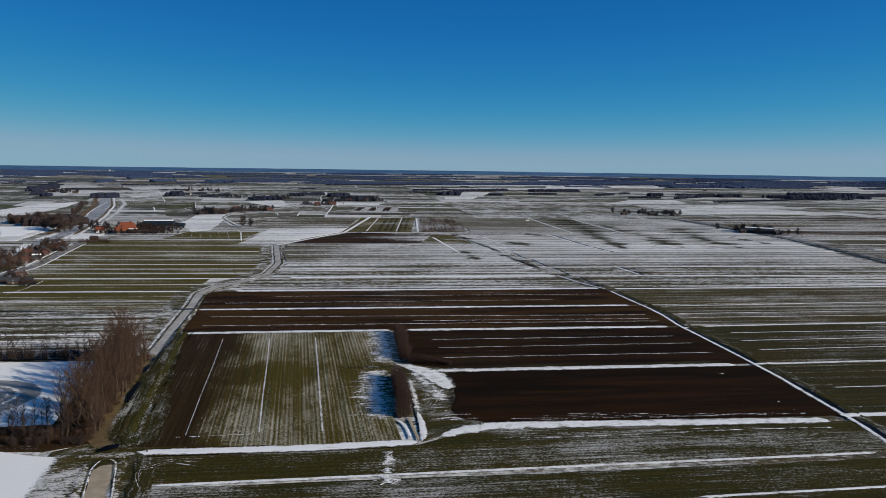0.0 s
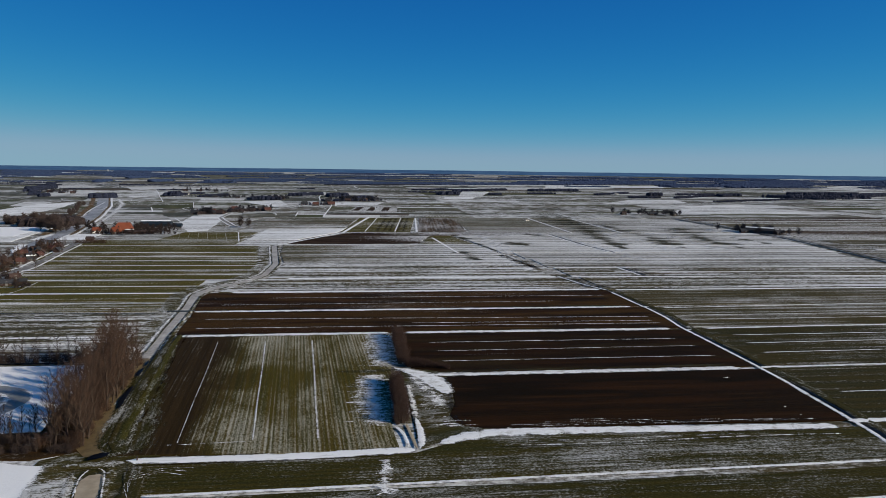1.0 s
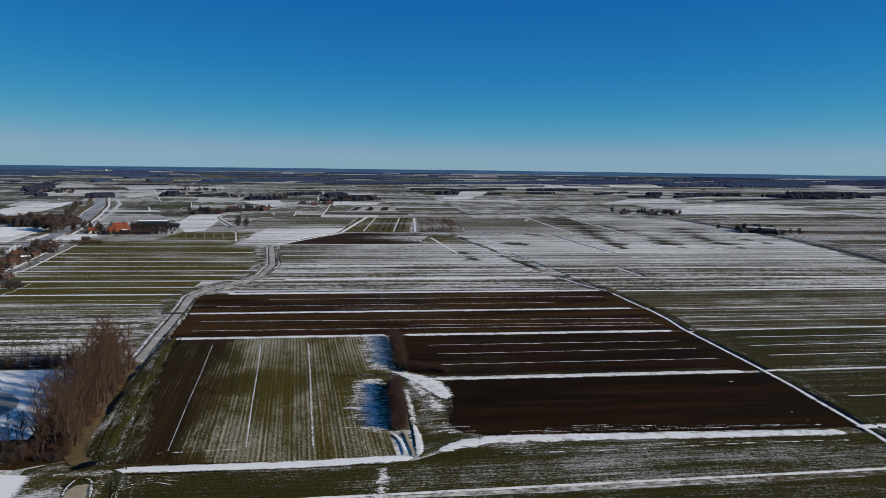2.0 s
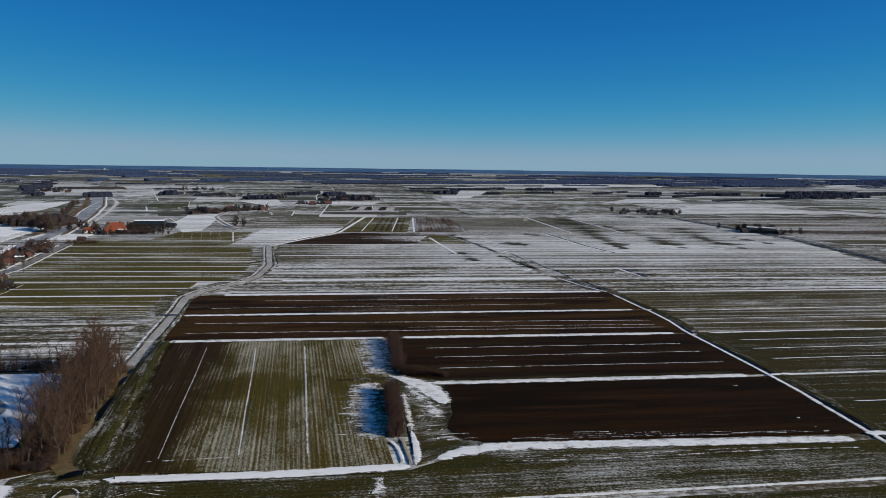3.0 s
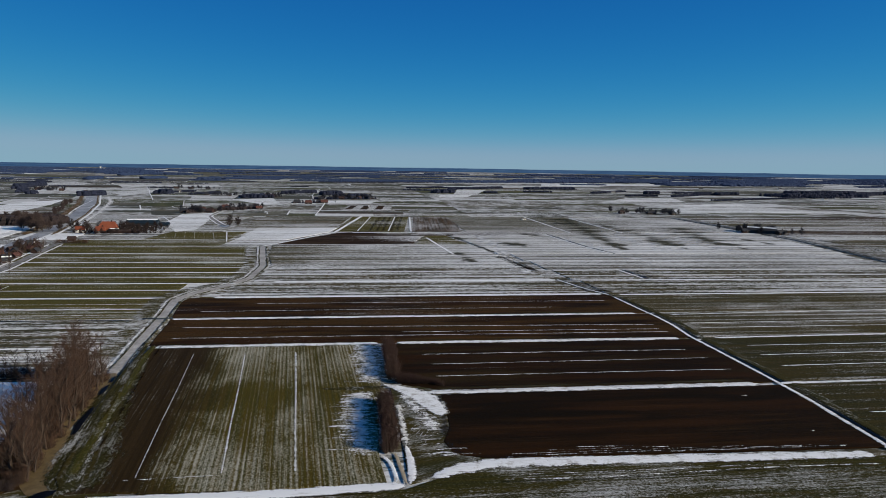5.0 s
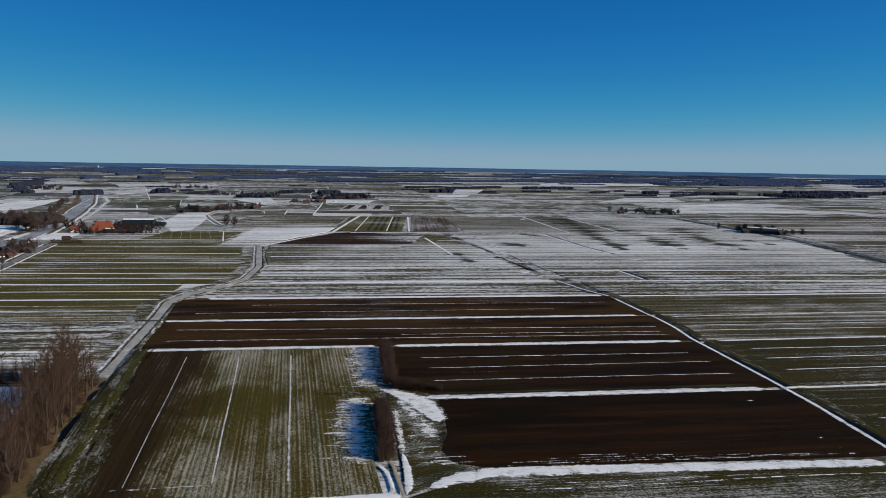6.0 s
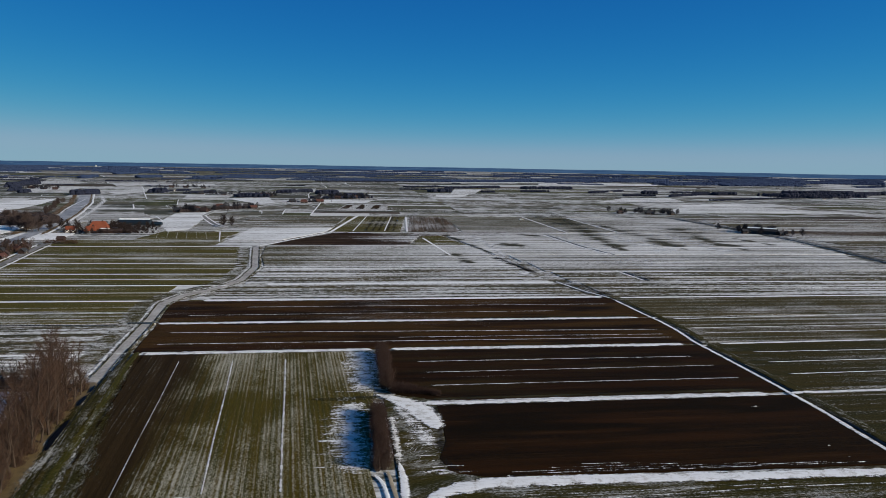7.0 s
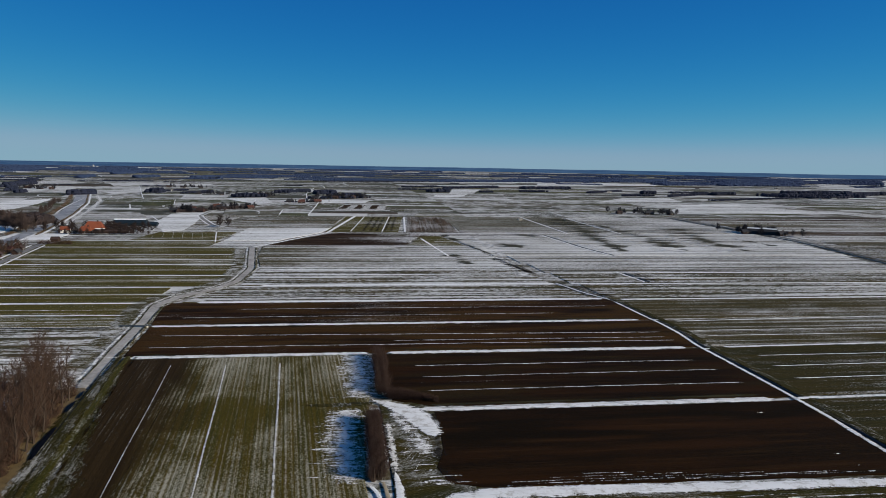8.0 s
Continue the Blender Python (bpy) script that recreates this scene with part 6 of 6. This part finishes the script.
for x0, y0, x1, y1, deep, tall in ((176, 1529, 222, 1539, 19, 9.1), (142, 1808, 248, 1882, 22, 5.5), (-358, 1361, -344, 1364, 17, 10.4), (-356, 1413, -322, 1476, 18, 4.4), (-284, 1351, -257, 1407, 17, 5.2), (-456, 1251, -432, 1277, 16, 9.9), (-135, 1406, -78, 1473, 17, 7.5), (-180, 1237, -152, 1242, 15, 8.3), (-62, 1370, -24, 1403, 17, 9.2), (-698, 1570, -715, 1716, 21, 10.6), (-828, 2300, -845, 2461, 30, 11.2), (-937, 2960, -909, 3125, 38, 11.7), (-702, 2448, -664, 2561, 31, 11.5), (-537, 2536, -493, 2656, 32, 9.8), (-458, 2577, -394, 2818, 33, 8.1)):
    woodland(x0, y0, x1, y1, deep, int(math.hypot(x1 - x0, y1 - y0) * 0.5) + 10, tall / 0.72)
for k in range(11):
    f = k / 10
    woodland(-553 - 408 * f + rnd(-10, 10), 1298 + 1098 * f ** 1.3, -560 - 408 * f, 1330 + 1098 * f ** 1.3, 16, 12, 8.5 * rnd(0.7, 1.2), "clump of bare trees along the broad canal")
# brown hedgerows and tree belts of the western farms
for x0, y0, x1, y1, deep, tall, n in ((-194, 866, -167, 889, 12, 4.6, 26), (-165, 911, -119, 951, 14, 4.4, 44), (-316, 690, -276, 700, 22, 9.5, 36), (-345, 725, -300, 745, 20, 8.0, 30), (-58, 1204, 36, 1236, 14, 5.0, 46), (-30, 1270, 20, 1300, 16, 8.0, 24), (-92, 1092, -40, 1108, 6, 2.6, 30), (-196, 1236, -140, 1250, 14, 7.0, 24), (-300, 1340, -250, 1365, 12, 4.5, 22)):
    woodland(x0, y0, x1, y1, deep, n, tall / 0.72, "bare red-brown hedgerow round a farm", "wood_brown" if y0 < 1000 else "wood_far")
# broad woods towards the skyline
for x0, y0, x1, y1, deep, tall in ((1341, 2385, 1728, 2511, 900, 12), (1099, 2371, 1319, 2445, 500, 8), (290, 2350, 628, 2483, 420, 8), (638, 2565, 1299, 2835, 500, 10), (-68, 2276, 320, 2435, 420, 6), (2010, 2842, 2240, 2925, 150, 7), (-380, 2718, -87, 2880, 300, 6)):
    rows = max(4, int(deep / 70))
    for k in range(rows):
        q = k / rows * deep
        far_on = 1 + q / y0
        if rnd(0, 1) < 0.86:
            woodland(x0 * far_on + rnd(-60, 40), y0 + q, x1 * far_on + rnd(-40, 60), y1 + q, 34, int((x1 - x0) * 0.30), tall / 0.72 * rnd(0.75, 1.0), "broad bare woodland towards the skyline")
for i in range(70):
    y = 2300 + 1500 * (i / 69) ** 0.85
    x = rnd(-0.56, 0.86) * y
    tall = min(13.0, (60 - 0.0036 * math.hypot(x, y)) - lift(x, y) - 0.5)
    ln = rnd(60, 260) * (1.0 + (y - 1900) / 1700)
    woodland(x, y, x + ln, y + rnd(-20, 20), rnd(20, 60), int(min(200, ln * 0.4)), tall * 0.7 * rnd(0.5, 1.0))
# thin hedges and clumps between the far fields
for i in range(46):
    y = rnd(1650, 3000)
    x = rnd(-0.56, 0.86) * y
    if abs(x) < 130 and y < 1450:
        continue
    ln = rnd(15, 130) * (0.6 + y / 2500)
    woodland(x, y, x + ln, y + rnd(-15, 15), rnd(5, 16), int(ln * 0.55) + 4, rnd(2.5, 5.5), "distant hedge of bare trees")
# the woods close up towards the skyline
for k in range(6):
    r = 3540 + 150 * k
    t = 50.0
    while t < 130:
        w = rnd(3, 11)
        if random.random() < 0.45 + 0.06 * k:
            a, b = radians(t), radians(t + w)
            tall = min(11.0, 60 - 0.0036 * r - lift(0, r) - 0.5)
            woodland(r * math.cos(a), r * math.sin(a), r * math.cos(b), r * math.sin(b), 60, int(w * r * 0.0175 / 3.4), tall)
        t += w + rnd(0.2, 3.0)


def far_tower(x, y, r, h):
    base = new("water_tower")
    v, f = [], []
    tube(v, f, Vector((0, 0, -1)), Vector((0, 0, h * 0.6)), r * 0.4, r * 0.35, 12)
    link_mesh("shaft", mesh_of("shaft", v, f), M["render"], base)
    v, f = [], []
    tube(v, f, Vector((0, 0, h * 0.55)), Vector((0, 0, h * 0.68)), r * 0.4, r, 14)
    tube(v, f, Vector((0, 0, h * 0.68)), Vector((0, 0, h)), r, r * 0.92, 14)
    link_mesh("tank", mesh_of("tank", v, f), M["white_paint"], base)
    base.location = (x, y, lift(x, y))
    tagged(base, "far white water tower on the skyline", "tower")


far_tower(-1389, 4069, 5.0, 10)
